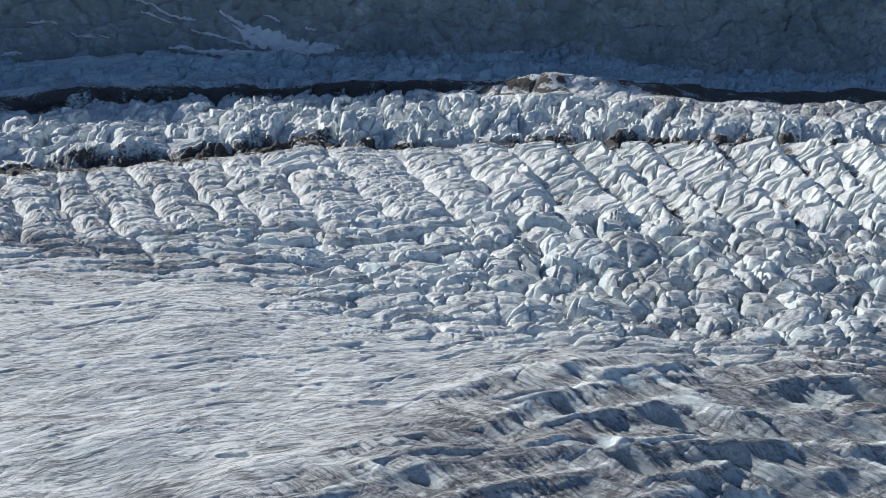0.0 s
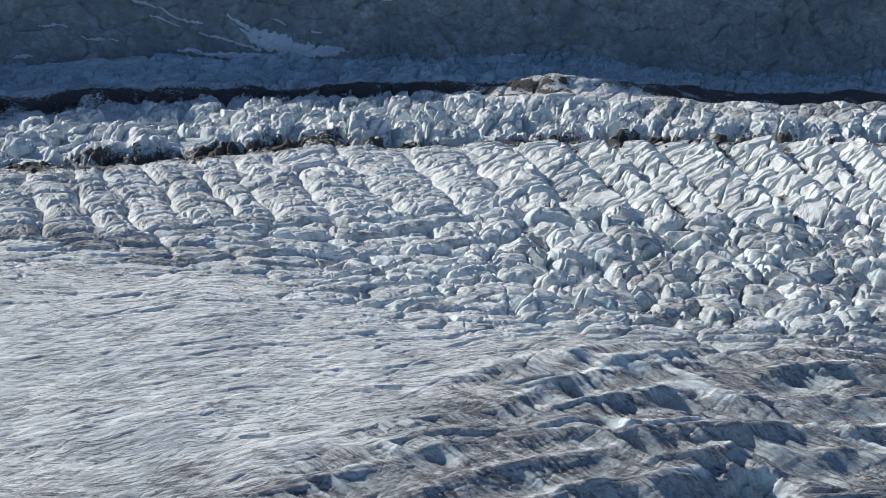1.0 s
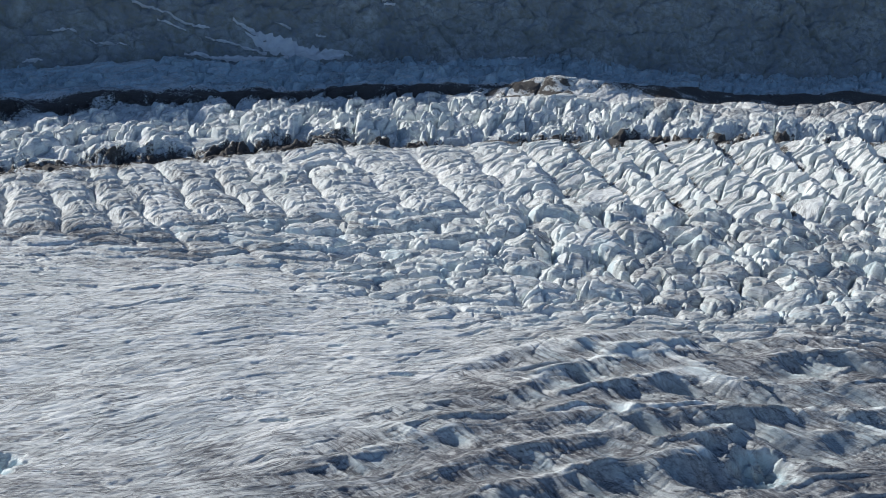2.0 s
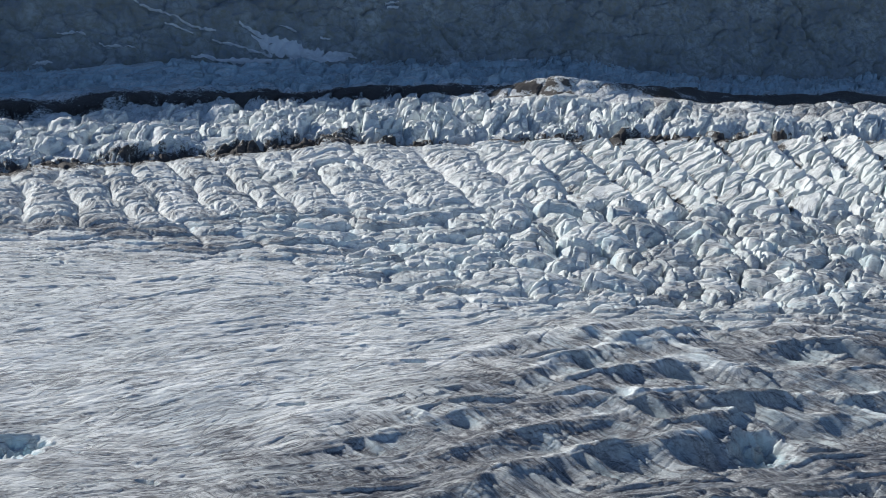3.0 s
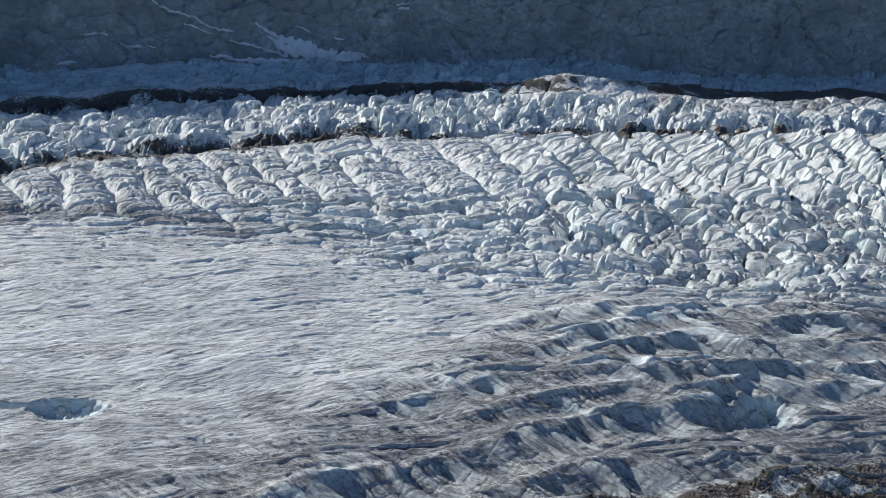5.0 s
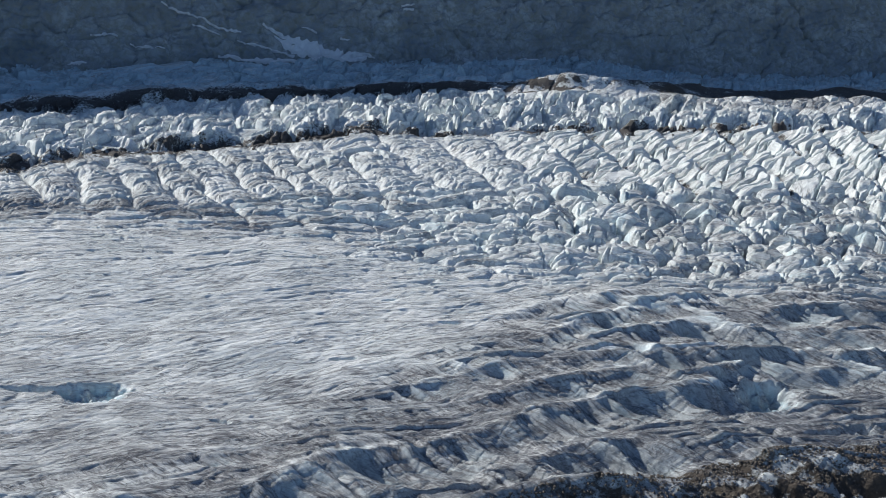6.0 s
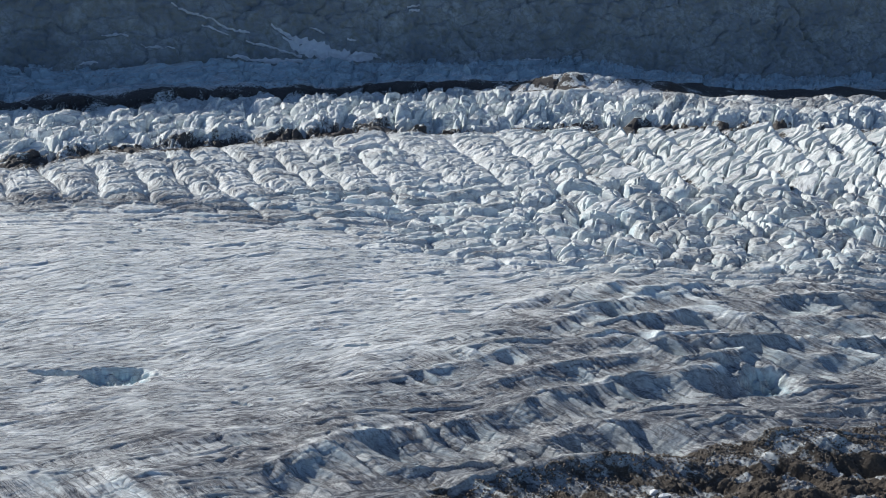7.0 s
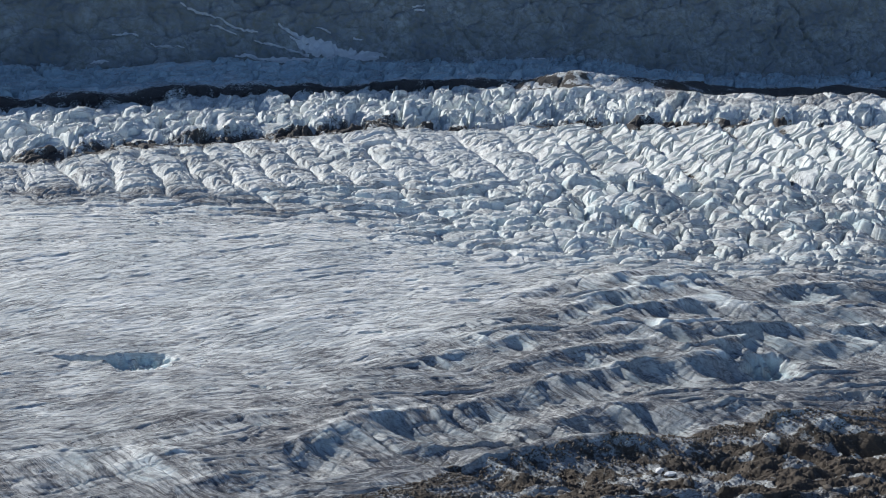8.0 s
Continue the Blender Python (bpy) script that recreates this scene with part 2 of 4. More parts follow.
def fold_end(x):
    return line(x, (-420, 60), (-130, 158), (-73, 184), (-27, 240), (13, 290), (60, 314), (130, 330), (420, 340))


def rubble_end(x):
    return line(x, (-420, 0), (-90, 100), (-43, 134), (0, 160), (40, 177), (103, 203), (420, 285))


CRESTS = (  # crest lines of the folds: height, width of the steep side, then places along the crest
    (4.2, 9.0, (-60, 163), (-47, 176), (-34, 184), (-18, 193), (-2, 202), (14, 216), (30, 225), (43, 229), (56, 234), (70, 241), (80, 240), (88, 235)),
    (3.0, 6.0, (52, 236), (74, 250), (92, 251), (104, 258), (118, 253), (136, 258)),
    (4.6, 8.0, (-6, 181), (2, 185), (20, 194), (34, 200), (52, 203), (66, 197), (77, 196), (92, 195)),
    (5.0, 8.0, (-14, 164), (-3, 170), (15, 177), (33, 180), (47, 179), (56, 175)),
    (3.0, 6.5, (40, 184), (63, 186), (84, 194), (98, 191)))
CRESTS_NEAR = (
    (2.6, 6.0, (-5, 219), (11, 230), (26, 236), (40, 244), (52, 244)),
    (2.4, 6.0, (-120, 152), (-111, 157), (-99, 159), (-85, 157), (-74, 154)),
    (2.4, 6.0, (-114, 147), (-94, 153), (-82, 145), (-71, 151), (-58, 154)),
    (2.8, 6.0, (-56, 162), (-47, 172), (-40, 171), (-30, 170), (-19, 166)),
    (1.4, 4.5, (-84, 174), (-75, 179), (-65, 182), (-56, 183)),
    (1.8, 5.0, (-44, 186), (-31, 192), (-18, 197)))
CRESTS_FAR = (
    (2.2, 5.0, (2, 276), (14, 284), (29, 290), (45, 287), (72, 291)),
    (2.6, 6.0, (14, 260), (42, 282), (59, 286), (83, 272)),
    (3.0, 6.5, (84, 286), (99, 296), (114, 298), (132, 297)),
    (3.0, 6.0, (15, 244), (41, 252), (67, 257), (90, 259), (119, 266), (136, 268)),
    (2.2, 5.5, (-28, 223), (-11, 235), (12, 243)),
    (1.8, 5.0, (-48, 236), (-32, 240), (-20, 239), (-3, 238)),
    (3.2, 7.0, (34, 262), (61, 277), (75, 273), (103, 278), (126, 277)),
    (2.2, 5.0, (26, 284), (56, 303), (84, 306), (122, 307)))
GULLIES = (-38, -22, -6, 10, 26, 42, 58, 71, 87, 106, 119, 138, 162, 189, 212, 236, 263, 281, 302, 333, 362, 388, 412, 440, 468)
BLOCKS = (  # x, y, half length, half depth, height, turn: the large blocks that stand out
    (47, 378, 12, 7, 6.5, 10), (16, 335, 14, 4, 3.2, 9), (46, 341, 11, 4.5, 3.6, 8), (62, 351, 5.5, 5.5, 5.2, -20), (72, 366, 10, 6, 5.6, 14),
    (91, 361, 8, 5.5, 5.0, 10), (94, 325, 7.5, 4.5, 4.4, 6), (113, 328, 9, 4.5, 4.2, 10), (109, 339, 9, 5, 5.0, 14), (127, 339, 6, 4.5, 4.8, 10),
    (50, 321, 5, 3.2, 2.8, 6), (21, 350, 6, 4.2, 4.6, 0))
BLOCKS_FAR = (
    (111, 395, 10, 6, 6.0, 12), (121, 373, 10, 6.5, 5.6, 14), (76, 409, 7, 7, 7.0, -50), (-14, 331, 11, 3.6, 2.6, 9), (-39, 320, 11, 3.0, 2.0, 10),
    (84, 342, 9, 4.5, 4.4, 10), (45, 415, 9, 6, 6.0, -40), (139, 390, 8, 6, 6.0, 10), (-75, 418, 6.5, 6, 5.0, -20), (-53, 432, 8, 7, 5.0, -50), (72, 337, 7, 4, 3.6, 5))

PITS = (  # x, y, half length, half width, depth, turn: melt holes and slots
    (-120, 209.6, 9, 1.3, 2.2, 9), (-107, 212, 10, 3.8, 4.2, 12), (-103, 212, 5, 2.0, 2.6, 24), (-45, 240.3, 3.0, 0.6, 2.6, 10), (-41.5, 241, 2.2, 1.0, 3.0, 24),
    (-20, 297, 3.4, 0.6, 2.6, 8), (75, 237, 8, 4.5, 5.0, 20), (81, 239, 7, 3.5, 2.6, 12), (-71, 197.5, 3.0, 0.9, 1.5, -15), (-14, 268, 3.2, 0.6, 1.5, 10), (-33, 283, 3.2, 0.5, 1.2, 8))


def glacier(x, y):
    """Height, floor of the crevasses, rubble, grime, foliation and block number over the plan."""
    f32 = np.float32
    x, y = x.astype(f32), y.astype(f32)
    left, right = -66 - 0.364 * y, 43 + 0.3156 * y
    inside = step(0, 25, np.minimum(x - left + 30, right + 30 - x)) * step(60, 100, y)
    wob = 7 * perlin(x / 45, y / 45, 3) + 3 * perlin(x / 14, y / 14, 4)
    yw = y + wob
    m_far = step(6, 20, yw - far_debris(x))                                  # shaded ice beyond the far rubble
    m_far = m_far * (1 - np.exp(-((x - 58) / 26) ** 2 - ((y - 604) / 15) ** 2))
    foot = 1 + 3 * step(0, -100, x)
    m_serac = step(-3, 3, yw - near_debris(x) - foot) * (1 - m_far)
    m_ridge = step(-6, 6, yw - ridge_end(x)) * (1 - step(-3, 3, yw - near_debris(x) - foot))
    m_block = step(-30, -4, yw - block_end(x)) * (1 - step(-6, 6, yw - ridge_end(x)))
    m_fold = 1 - step(-30, 24, yw - fold_end(x))
    m_fold = m_fold * (1 - m_block)
    m_plain = np.clip(1 - m_far - m_serac - m_ridge - m_block - m_fold, 0, 1)

    # the broad lie of the ice
    base = 2.2 * fbm(x / 90, y / 90, 11, 3)
    base += 3.0 * m_serac * step(4, 24, y - near_debris(x)) * (1 - step(-45, -15, y - far_debris(x)))
    base += 2.6 * m_serac * fbm(x / 30, y / 26, 15, 2)
    drop = step(0, 1, (y - far_debris(x)) / np.maximum(rock_foot(x) - far_debris(x), 1))
    base -= (5 - 4.5 * np.exp(-((x - 40) / 65) ** 2) + 5 * step(95, 170, x)) * step(-85, -15, y - far_debris(x)) + 16 * drop
    for cx, cy, rx, ry, h in ((58, 601, 26, 9, 9), (22, 592, 22, 8, 3), (104, 612, 26, 10, 5), (148, 592, 28, 18, 4), (204, 606, 34, 20, 4.5), (-20, 640, 60, 18, 5), (-165, 632, 62, 24, 9), (-80, 655, 40, 16, 5)):
        base += h * np.exp(-((x - cx) / rx) ** 2 - ((y - cy - 0.3 * (x - cx)) / ry) ** 2)

    base += 5 * np.exp(-((y - far_debris(x) - 4) / 14) ** 2) * step(110, 165, x)

    # foliation: along and across, turning over the plain
    a1, q1 = turned(x, y, 11)
    near = step(330, 195, y)
    warp = 3.0 * perlin(x / 40, y / 60, 21) + 0.9 * perlin(x / 12, y / 16, 22)
    q = q1 + warp - 0.22 * (x + 40) * near + 9 * np.exp(-((x + 62) / 32) ** 2 - ((y - 214) / 22) ** 2)
    a = a1 + 0.2 * y * near

    z = np.zeros_like(x)
    # plain: low ripples, fine grooves and thin open cracks
    def groove(p, width):
        return np.minimum(np.abs(p) / width, 1.0)
    rip = 0.6 * fbm(a / 45, q / 9, 31, 3) + 0.14 * fbm(a / 2.6, q / 1.5, 36, 3, 0.65)
    rip += 0.3 * groove(perlin(a / 22, q / 4.2, 33), 0.12) + 0.22 * groove(perlin(a / 10, q / 2.0, 34), 0.3)
    hatch_u, hatch_v = turned(x, y, 38)
    rip += (0.12 + 0.3 * near) * fbm(hatch_u / 8, hatch_v / 2.0, 39, 3) + 0.22 * near * groove(perlin(hatch_u / 13, hatch_v / 3.0, 49), 0.2)
    def crack_lines(p, width, where):
        return (1 - step(0.0, width, np.abs(p))) * step(-0.05, 0.25, where)
    slot = -1.3 * crack_lines(perlin(a / 46, q / 6.5, 41), 0.06, perlin(a / 40, q / 12, 43))
    slot -= 0.8 * crack_lines(perlin(a / 30, q / 4.0, 44), 0.09, perlin(a / 26, q / 9, 45) - 0.1)
    slot -= 0.5 * crack_lines(perlin(hatch_u / 24, hatch_v / 6, 46), 0.1, perlin(x / 20, y / 20, 47) - 0.25 + 0.4 * near)
    calm = 0.42 + 0.3 * step(215, 300, y)
    k4 = (q - 0.1 * x + 0.5 * perlin(a / 9, q / 12, 164)) / 4.2
    r4 = np.floor(k4).astype(np.int64)
    p4 = k4 - r4
    shelf = np.clip(1.5 * perlin(a / 20, r4 + 0.5, 165), 0, 1) * (step(0.0, 0.2, p4) - p4) * (0.3 + 0.7 * step(-75, -15, y - block_end(x)))
    z += m_plain * (0.9 * shelf + calm * rip + (0.3 + 1.3 * step(-60, -10, y - block_end(x))) * slot)

    # folds: long crests, scalloped and furrowed on the near side
    a2, q2 = turned(x, y, 14)
    skew = a2 + 0.85 * q2 + 1.6 * perlin(x / 14, y / 14, 56)
    sway = 1.2 * perlin(x / 17, y / 30, 51) + 0.5 * perlin(x / 6, y / 12, 50)
    saw, face = np.zeros_like(x), np.zeros_like(x)
    fold = np.where((m_fold > 0.001) & (inside > 0))[0]
    fx, fy, fsway, fskew = x[fold], y[fold], sway[fold], skew[fold]
    fsaw, fface, frim = np.zeros_like(fx), np.zeros_like(fx), np.zeros_like(fx)
    for i, (high, wide, *pts) in enumerate(CRESTS + CRESTS_NEAR + CRESTS_FAR):
        d = fy + fsway - line(fx, *pts)
        ends = step(pts[0][0] - 10, pts[0][0] + 14, fx) * (1 - step(pts[-1][0] - 14, pts[-1][0] + 10, fx))
        bowl = step(0.0, 0.5, np.abs(perlin(fskew / 36 + 5 * i, 0.5 + 0 * fskew, 57)))
        spur = 1 - 2.0 * np.abs(perlin(fskew / 12 + 3.1 * i, fy / 50, 66)) - 0.7 * np.abs(perlin(fskew / 6.5, fy / 40, 67))
        w = 1.4 * wide * (0.75 + 0.4 * bowl)
        dip = 0.25 + 0.4 * bowl
        t = -d
        up = np.where(d > 0, np.exp(-np.maximum(d, 0) / 8), (1 + dip) * (1 - step(-0.5, w, t)) - dip * (1 - step(w, 2.2 * w, t)))
        on = ends * step(0.0, 4.5, t) * (1 - step(0.9 * w, 1.9 * w, t))
        fsaw += high * ends * up * (0.62 + 0.3 * step(-40, 40, fx)) + 0.85 * high * on * (spur - 0.2)
        fface = np.maximum(fface, on)
        frim = np.maximum(frim, ends * np.exp(-((d - 0.3) / 1.9) ** 2))       # paler crest line: the lit edge put into the colour
    saw[fold], face[fold] = fsaw, fface
    rim = np.zeros_like(x)
    rim[fold] = frim
    k2 = (q2 + 0.0008 * (a2 - 140) ** 2 + 4.0 * perlin(a2 / 70, q2 / 60, 54) + 0.45 * perlin(a2 / 16, q2 / 30, 60)) / 10.0
    r2 = np.floor(k2).astype(np.int64)
    p2 = k2 - r2
    amp2 = np.clip(0.72 + 0.9 * perlin(a2 / 55, r2 + 0.5, 55), 0.1, 1.4)
    amp3 = np.clip(0.72 + 0.9 * perlin(a2 / 55, r2 + 1.5, 55), 0.1, 1.4)
    scallop = 0.09 * perlin(skew / 19, r2 + 0.5, 68)
    saw2 = np.where(p2 > 0.56 + scallop, amp3 * step(0.56 + scallop, 1.0, p2) ** 0.8, amp2 * np.clip(1 - p2 / 0.56, 0, 1) ** 0.9)
    face2 = step(0.5, 0.68, p2) * (1 - step(0.95, 1.0, p2)) * amp3
    rills = (0.5 + 1.0 * step(-0.3, 0.4, perlin(x / 19, y / 19, 69))) * (2.6 * np.abs(perlin(skew / 9.0, q2 / 34, 58)) + 1.4 * np.abs(perlin(skew / 4.6, q2 / 30, 59)) + 0.45 * np.abs(perlin(skew / 2.8, q2 / 16, 53)) - 0.95)
    lines = 0.45 * groove(perlin(a2 / 34, q2 / 3.0, 62), 0.22) + 0.25 * groove(perlin(a2 / 14, q2 / 1.7, 63), 0.3)
    k3 = (q2 - 0.06 * a2 + 2.4 * perlin(a2 / 34, q2 / 40, 160) + 0.5 * perlin(a2 / 9, q2 / 12, 161)) / 4.8
    r3 = np.floor(k3).astype(np.int64)
    p3 = k3 - r3
    terrace = np.clip(0.15 + 1.5 * perlin(a2 / 22, r3 + 0.5, 162), 0, 1.1) * (step(0.0, 0.22, p3) - p3)     # low scarps
    tilt = np.clip(face + face2, 0, 1)
    silt_shade = m_fold * step(0.2, 0.42, np.abs(perlin(skew / 4.6, q2 / 30, 59)) + 0.4 * np.abs(perlin(skew / 2.3, q2 / 16, 53)))   # dirt in the furrows, deepened to stand in for their shade
    combed = (m_fold > 0.5) & (tilt > 0.22)                                  # bands run down the slopes
    a, q = np.where(combed, 0.6 * a2 - 0.8 * q2, a), np.where(combed, 0.62 * skew, q)
    grow = 0.13 + 0.87 * step(-75, 40, x + 0.25 * (200 - y))
    z += m_fold * (0.72 * saw + 1.3 * grow * saw2 * (1 - 0.5 * face) - rills * (0.2 + 0.85 * tilt) * (0.3 + 0.7 * grow) + lines * (1 - 0.7 * tilt) + 1.5 * (0.35 + 0.65 * grow) * terrace * (1 - 0.6 * face) - 0.7 * face * np.abs(perlin(skew / 2.1, q2 / 22, 70)) + 0.2 * fbm(a2 / 40, q2 / 7, 64, 3) + 0.4 * slot)

    # broken zones: a pattern of blocks each
    label = np.full(x.shape, -1, np.int64)
    tone = np.zeros(x.shape, f32)                                             # some blocks are dirtier than others
    floor = np.zeros(x.shape, f32)
    gully = np.zeros(x.shape, f32)
    jag = 0.5 * fbm(x / 3.2, y / 3.2, 61, 3, 0.55)
    right_side = step(-30, 80, x)
    round_side = step(-12, 12, x - 18 + 0.18 * (y - 340) + 2.0 * wob)        # rounded blocks, downstream

    def foliated(u, v, cx, cy, seed, swing, size=1.0):
        """The foliation within each block, turned its own way, and the grooves that it leaves."""
        ang = (rnd(cx, cy, seed) - 0.5) * 2 * radians(swing)
        c, sn = np.cos(ang), np.sin(ang)
        w = 0.7 * perlin(u / 6, v / 6, seed + 1)
        fa = u * c + v * sn + 40 * rnd(cx, cy, seed + 2)
        fq = -u * sn + v * c + 40 * rnd(cx, cy, seed + 3) + w
        cut = 0.6 * groove(perlin(fa / (14 * size), fq / (1.9 * size), seed + 4), 0.25) + 0.35 * groove(perlin(fa / (8 * size), fq / (0.95 * size), seed + 5), 0.3)
        return fa, fq, cut

    round_side = round_side * step(2, 20, y - block_end(x) + wob)

    def shards(u, v, seed, lean, lift, slit, width=0.07):
        """Broken faces of size 1: each one leans its own way and stands off its neighbours, with a slit between."""
        e, cx, cy, tx, ty = cells(u, v, seed, 0.98)
        r1, r2, r3, r4 = (rnd(cx, cy, seed + 20 + i) for i in range(4))
        return lean * 2 * ((r1 - 0.5) * tx + (r2 - 0.5) * ty) + lift * (r3 - 0.5) - slit * (0.4 + 1.2 * r4) * (1 - np.clip(e / width, 0, 1) ** 3)

    def wavy(xx, yy, num, k1=2.6, k2=1.0):
        return (xx + k1 * perlin(xx / 16, yy / 16, 70 + num) + k2 * perlin(xx / 5, yy / 5, 75 + num),
                yy + k1 * perlin(xx / 16, yy / 16, 80 + num) + k2 * perlin(xx / 5, yy / 5, 85 + num))

    def lay(num, mask, at, hz, deep, cx, cy, fa, fq):
        z[at] += mask[at] * (hz - deep)
        floor[at] += mask[at] * -deep
        own = mask[at] > 0.5
        lab = label[at]
        lab[own] = (num * 4000 + (cx[own] % 4000)) * 4000 + cy[own] % 4000
        label[at] = lab
        tone[at] += mask[at] * (rnd(cx, cy, 700 + num) - 0.5)
        for arr, val in ((a, fa), (q, fq)):
            old = arr[at]
            old[own] = val[own]
            arr[at] = old

    # long slabs cut by cross cracks, low
    mask = m_block * (1 - round_side)
    at = mask > 0.002
    xx, yy = wavy(x[at], y[at], 1, 3.4, 0.8)
    u, v = turned(xx, yy, 9)
    strong = 0.12 + 0.88 * step(-22, 52, y[at] - block_end(x[at]) + 0.12 * (x[at] + 60))
    e, cx, cy, tu, tv = cells(u / 17, v / 5.4, 91, 0.98)
    gap = e * 6.2 + 0.8 * step(0.1, 0.5, perlin(u / 18, v / 6, 119))
    joint = step(0.05, 0.8, gap) * (0.65 + 0.35 * step(0.0, 2.0, gap))
    r1, r3 = rnd(cx, cy, 301), rnd(cx, cy, 302)
    fa, fq = a[at], q[at]
    cut = 0.6 * groove(perlin(fa / 16, fq / 1.9, 501), 0.25) + 0.35 * groove(perlin(fa / 9, fq / 1.1, 502), 0.3)
    hz = 4.0 * strong * joint * (0.5 + 0.8 * r1) + joint * strong * shards(u / 8.5 + 0.3 * v / 8.5, v / 3.4, 781, 0.6, 0.7, 1.1, 0.07) + joint * (2.0 * strong * (r3 - 0.5) * tu - 0.5 * tv + 0.2 * jag[at] + 0.55 * cut)
    lay(1, mask, at, hz, 3.0 * strong, cx, cy, fa, fq)

    # rounded blocks, foliated
    mask = m_block * round_side
    at = mask > 0.002
    xx, yy = wavy(x[at], y[at], 5)
    u, v = turned(xx, yy, -12)
    e, cx, cy, ox, oy = cells(u / 15, v / 10, 95, 0.98)
    r1, r3 = rnd(cx, cy, 351), rnd(cx, cy, 352)
    gap = e * 10
    wall = step(0.0, 0.75, gap)
    fa, fq, cut = foliated(u, v, cx, cy, 511, 20)
    r5, r6 = rnd(cx, cy, 353), rnd(cx, cy, 354)
    facet = np.minimum(np.minimum(13 * (ox + 0.22 + 0.2 * r5), -(3.5 + 4 * r3) * (ox - 0.05)), np.minimum(8 * (oy + 0.22 + 0.2 * r6), 0.6 - 2.5 * oy))
    edge = 1.3 * np.exp(-gap / 0.9)                                          # rounded shoulders
    hz = wall * np.maximum(6.0 * (0.4 + 0.75 * r1) + facet - 0.7 * edge + shards(u / 8.5, v / 6, 751, 1.1, 0.8, 1.8, 0.075) + 0.3 * cut + 0.1 * jag[at], 0.6) - 2.5 * (1 - wall)
    lay(5, mask, at, hz, 3.6, cx, cy, fa, fq)

    # whaleback ridges that run down towards the viewer, cracked across
    at = m_ridge > 0.002
    xx, yy = wavy(x[at], y[at], 2, 3.6, 0.6)
    rs_ = right_side[at]
    u, v = turned(xx, yy, -63)
    v = v + line(v, (100, 0.0), (250, 0.22), (310, 0.32), (390, 0.55)) * (u + 385)
    joints = np.array(GULLIES, float)
    cx = np.clip(np.searchsorted(joints, v) - 1, 0, len(joints) - 2)
    lo, hi = joints[cx], joints[cx + 1]
    tv = np.clip((2 * v - lo - hi) / (hi - lo), -1, 1)
    dv = np.minimum(v - lo, hi - v) / 16.5
    tv = np.clip(tv + 0.28 * perlin(u / 6, v / 6, 127) * (1 - tv * tv), -1, 1)
    _, du, _, cy, _, tu = courses(u / 10 + 5.3 * rnd(cx, cx * 0, 93), cx + 0.5, 92, 0.0, 0.85)
    crack = step(0.03, 0.7, du * 9) * 0.75 + 0.25 * step(0.0, 2.6, du * 9)
    back = np.clip(1 - np.abs(tv) ** (3.4 - rs_), 0, 1) ** 0.75
    sharp = np.where(tv < 0.35, np.clip((tv + 1) / 1.35, 0, 1) ** 0.7, np.clip((1 - tv) / 0.65, 0, 1) ** 0.6)
    back = back + (sharp - back) * rs_
    back = np.maximum(back, 0.7 * (1 - rs_) * step(-0.15, 0.25, perlin(u / 15, v / 15, 126)))
    r1, r3, r4 = rnd(cx, cy, 311), rnd(cx, cy, 312), rnd(cx, cx * 0, 313)
    h = (2.9 + 6.4 * rs_) * (0.12 + 0.88 * step(-3, 12, near_debris(x[at]) - y[at]))
    fq = u - 4.5 * tv * tv + 1.2 * perlin(u / 7, v / 7, 116)                 # bands arch over the backs
    fa = v + 30 * r4
    cut = 0.7 * groove(perlin(fa / 15, fq / 2.4, 521), 0.25) + 0.45 * groove(perlin(fa / 9, fq / 1.4, 522), 0.35)
    e2, sx, sy, _, _ = cells(u / 8.0, v / 6.0, 192, 0.95)
    calm_back = 1 - 0.75 * rs_
    flute = np.abs(perlin(u / 3.6, v / 26, 117)) + 0.5 * np.abs(perlin(u / 1.9, v / 14, 118))
    hz = h * back * (0.75 + 0.5 * r4) * (1 - 0.42 * (1 - rs_) * (1 - crack))
    hz = hz + back * (0.14 * h * ((r1 - 0.5) + 1.1 * (1 - 0.6 * rs_) * (r3 - 0.25) * tu) + 0.85 * calm_back * cut + 0.35 * rs_ * flute + 0.4 * calm_back * jag[at])
    hz = hz + back * calm_back * 0.5 * (0.6 * (rnd(sx, sy, 406) - 0.5) - (1 - step(0.0, 0.1, e2)))
    hz = hz - rs_ * back * h * 0.5 * (1 - np.clip(du * 12, 0, 1) ** 3) * step(0.15, 0.5, r1)
    hz = hz + rs_ * np.minimum(1, 1.6 * back) * shards(u / 7.5 + 0.15 * v / 7.5, v / 17, 731, 0.9, 0.7, 3.8, 0.085)
    gully[at] = m_ridge[at] * (1 - step(0.12, 0.34, dv)) * rs_
    lay(2, m_ridge, at, hz, 0.52 * h, cx, cy, fa, fq)

    # the large blocks that stand out from the rest
    for i, (bx, by, lx, ly, high, turn) in enumerate(BLOCKS + BLOCKS_FAR):
        at = np.where((np.abs(x - bx) < 24) & (np.abs(y - by) < 22))[0]
        u, v = turned(x[at] - bx, y[at] - by, turn)
        u, v = u + 0.5 * perlin(x[at] / 4, y[at] / 4, 600 + i), v + 0.5 * perlin(x[at] / 4, y[at] / 4, 630 + i)
        r = (np.abs(u / lx) ** 2.6 + np.abs(v / ly) ** 2.6) ** (1 / 2.6) + 0.16 * perlin(x[at] / 5, y[at] / 5, 660)
        one = np.full(at.shape, i, np.int64)
        fa, fq, cut = foliated(u, v, one, one, 541, 14)
        e2, sx, sy, _, _ = cells(u / 7.5 + 3 * i, v / 4.6, 670, 0.95)
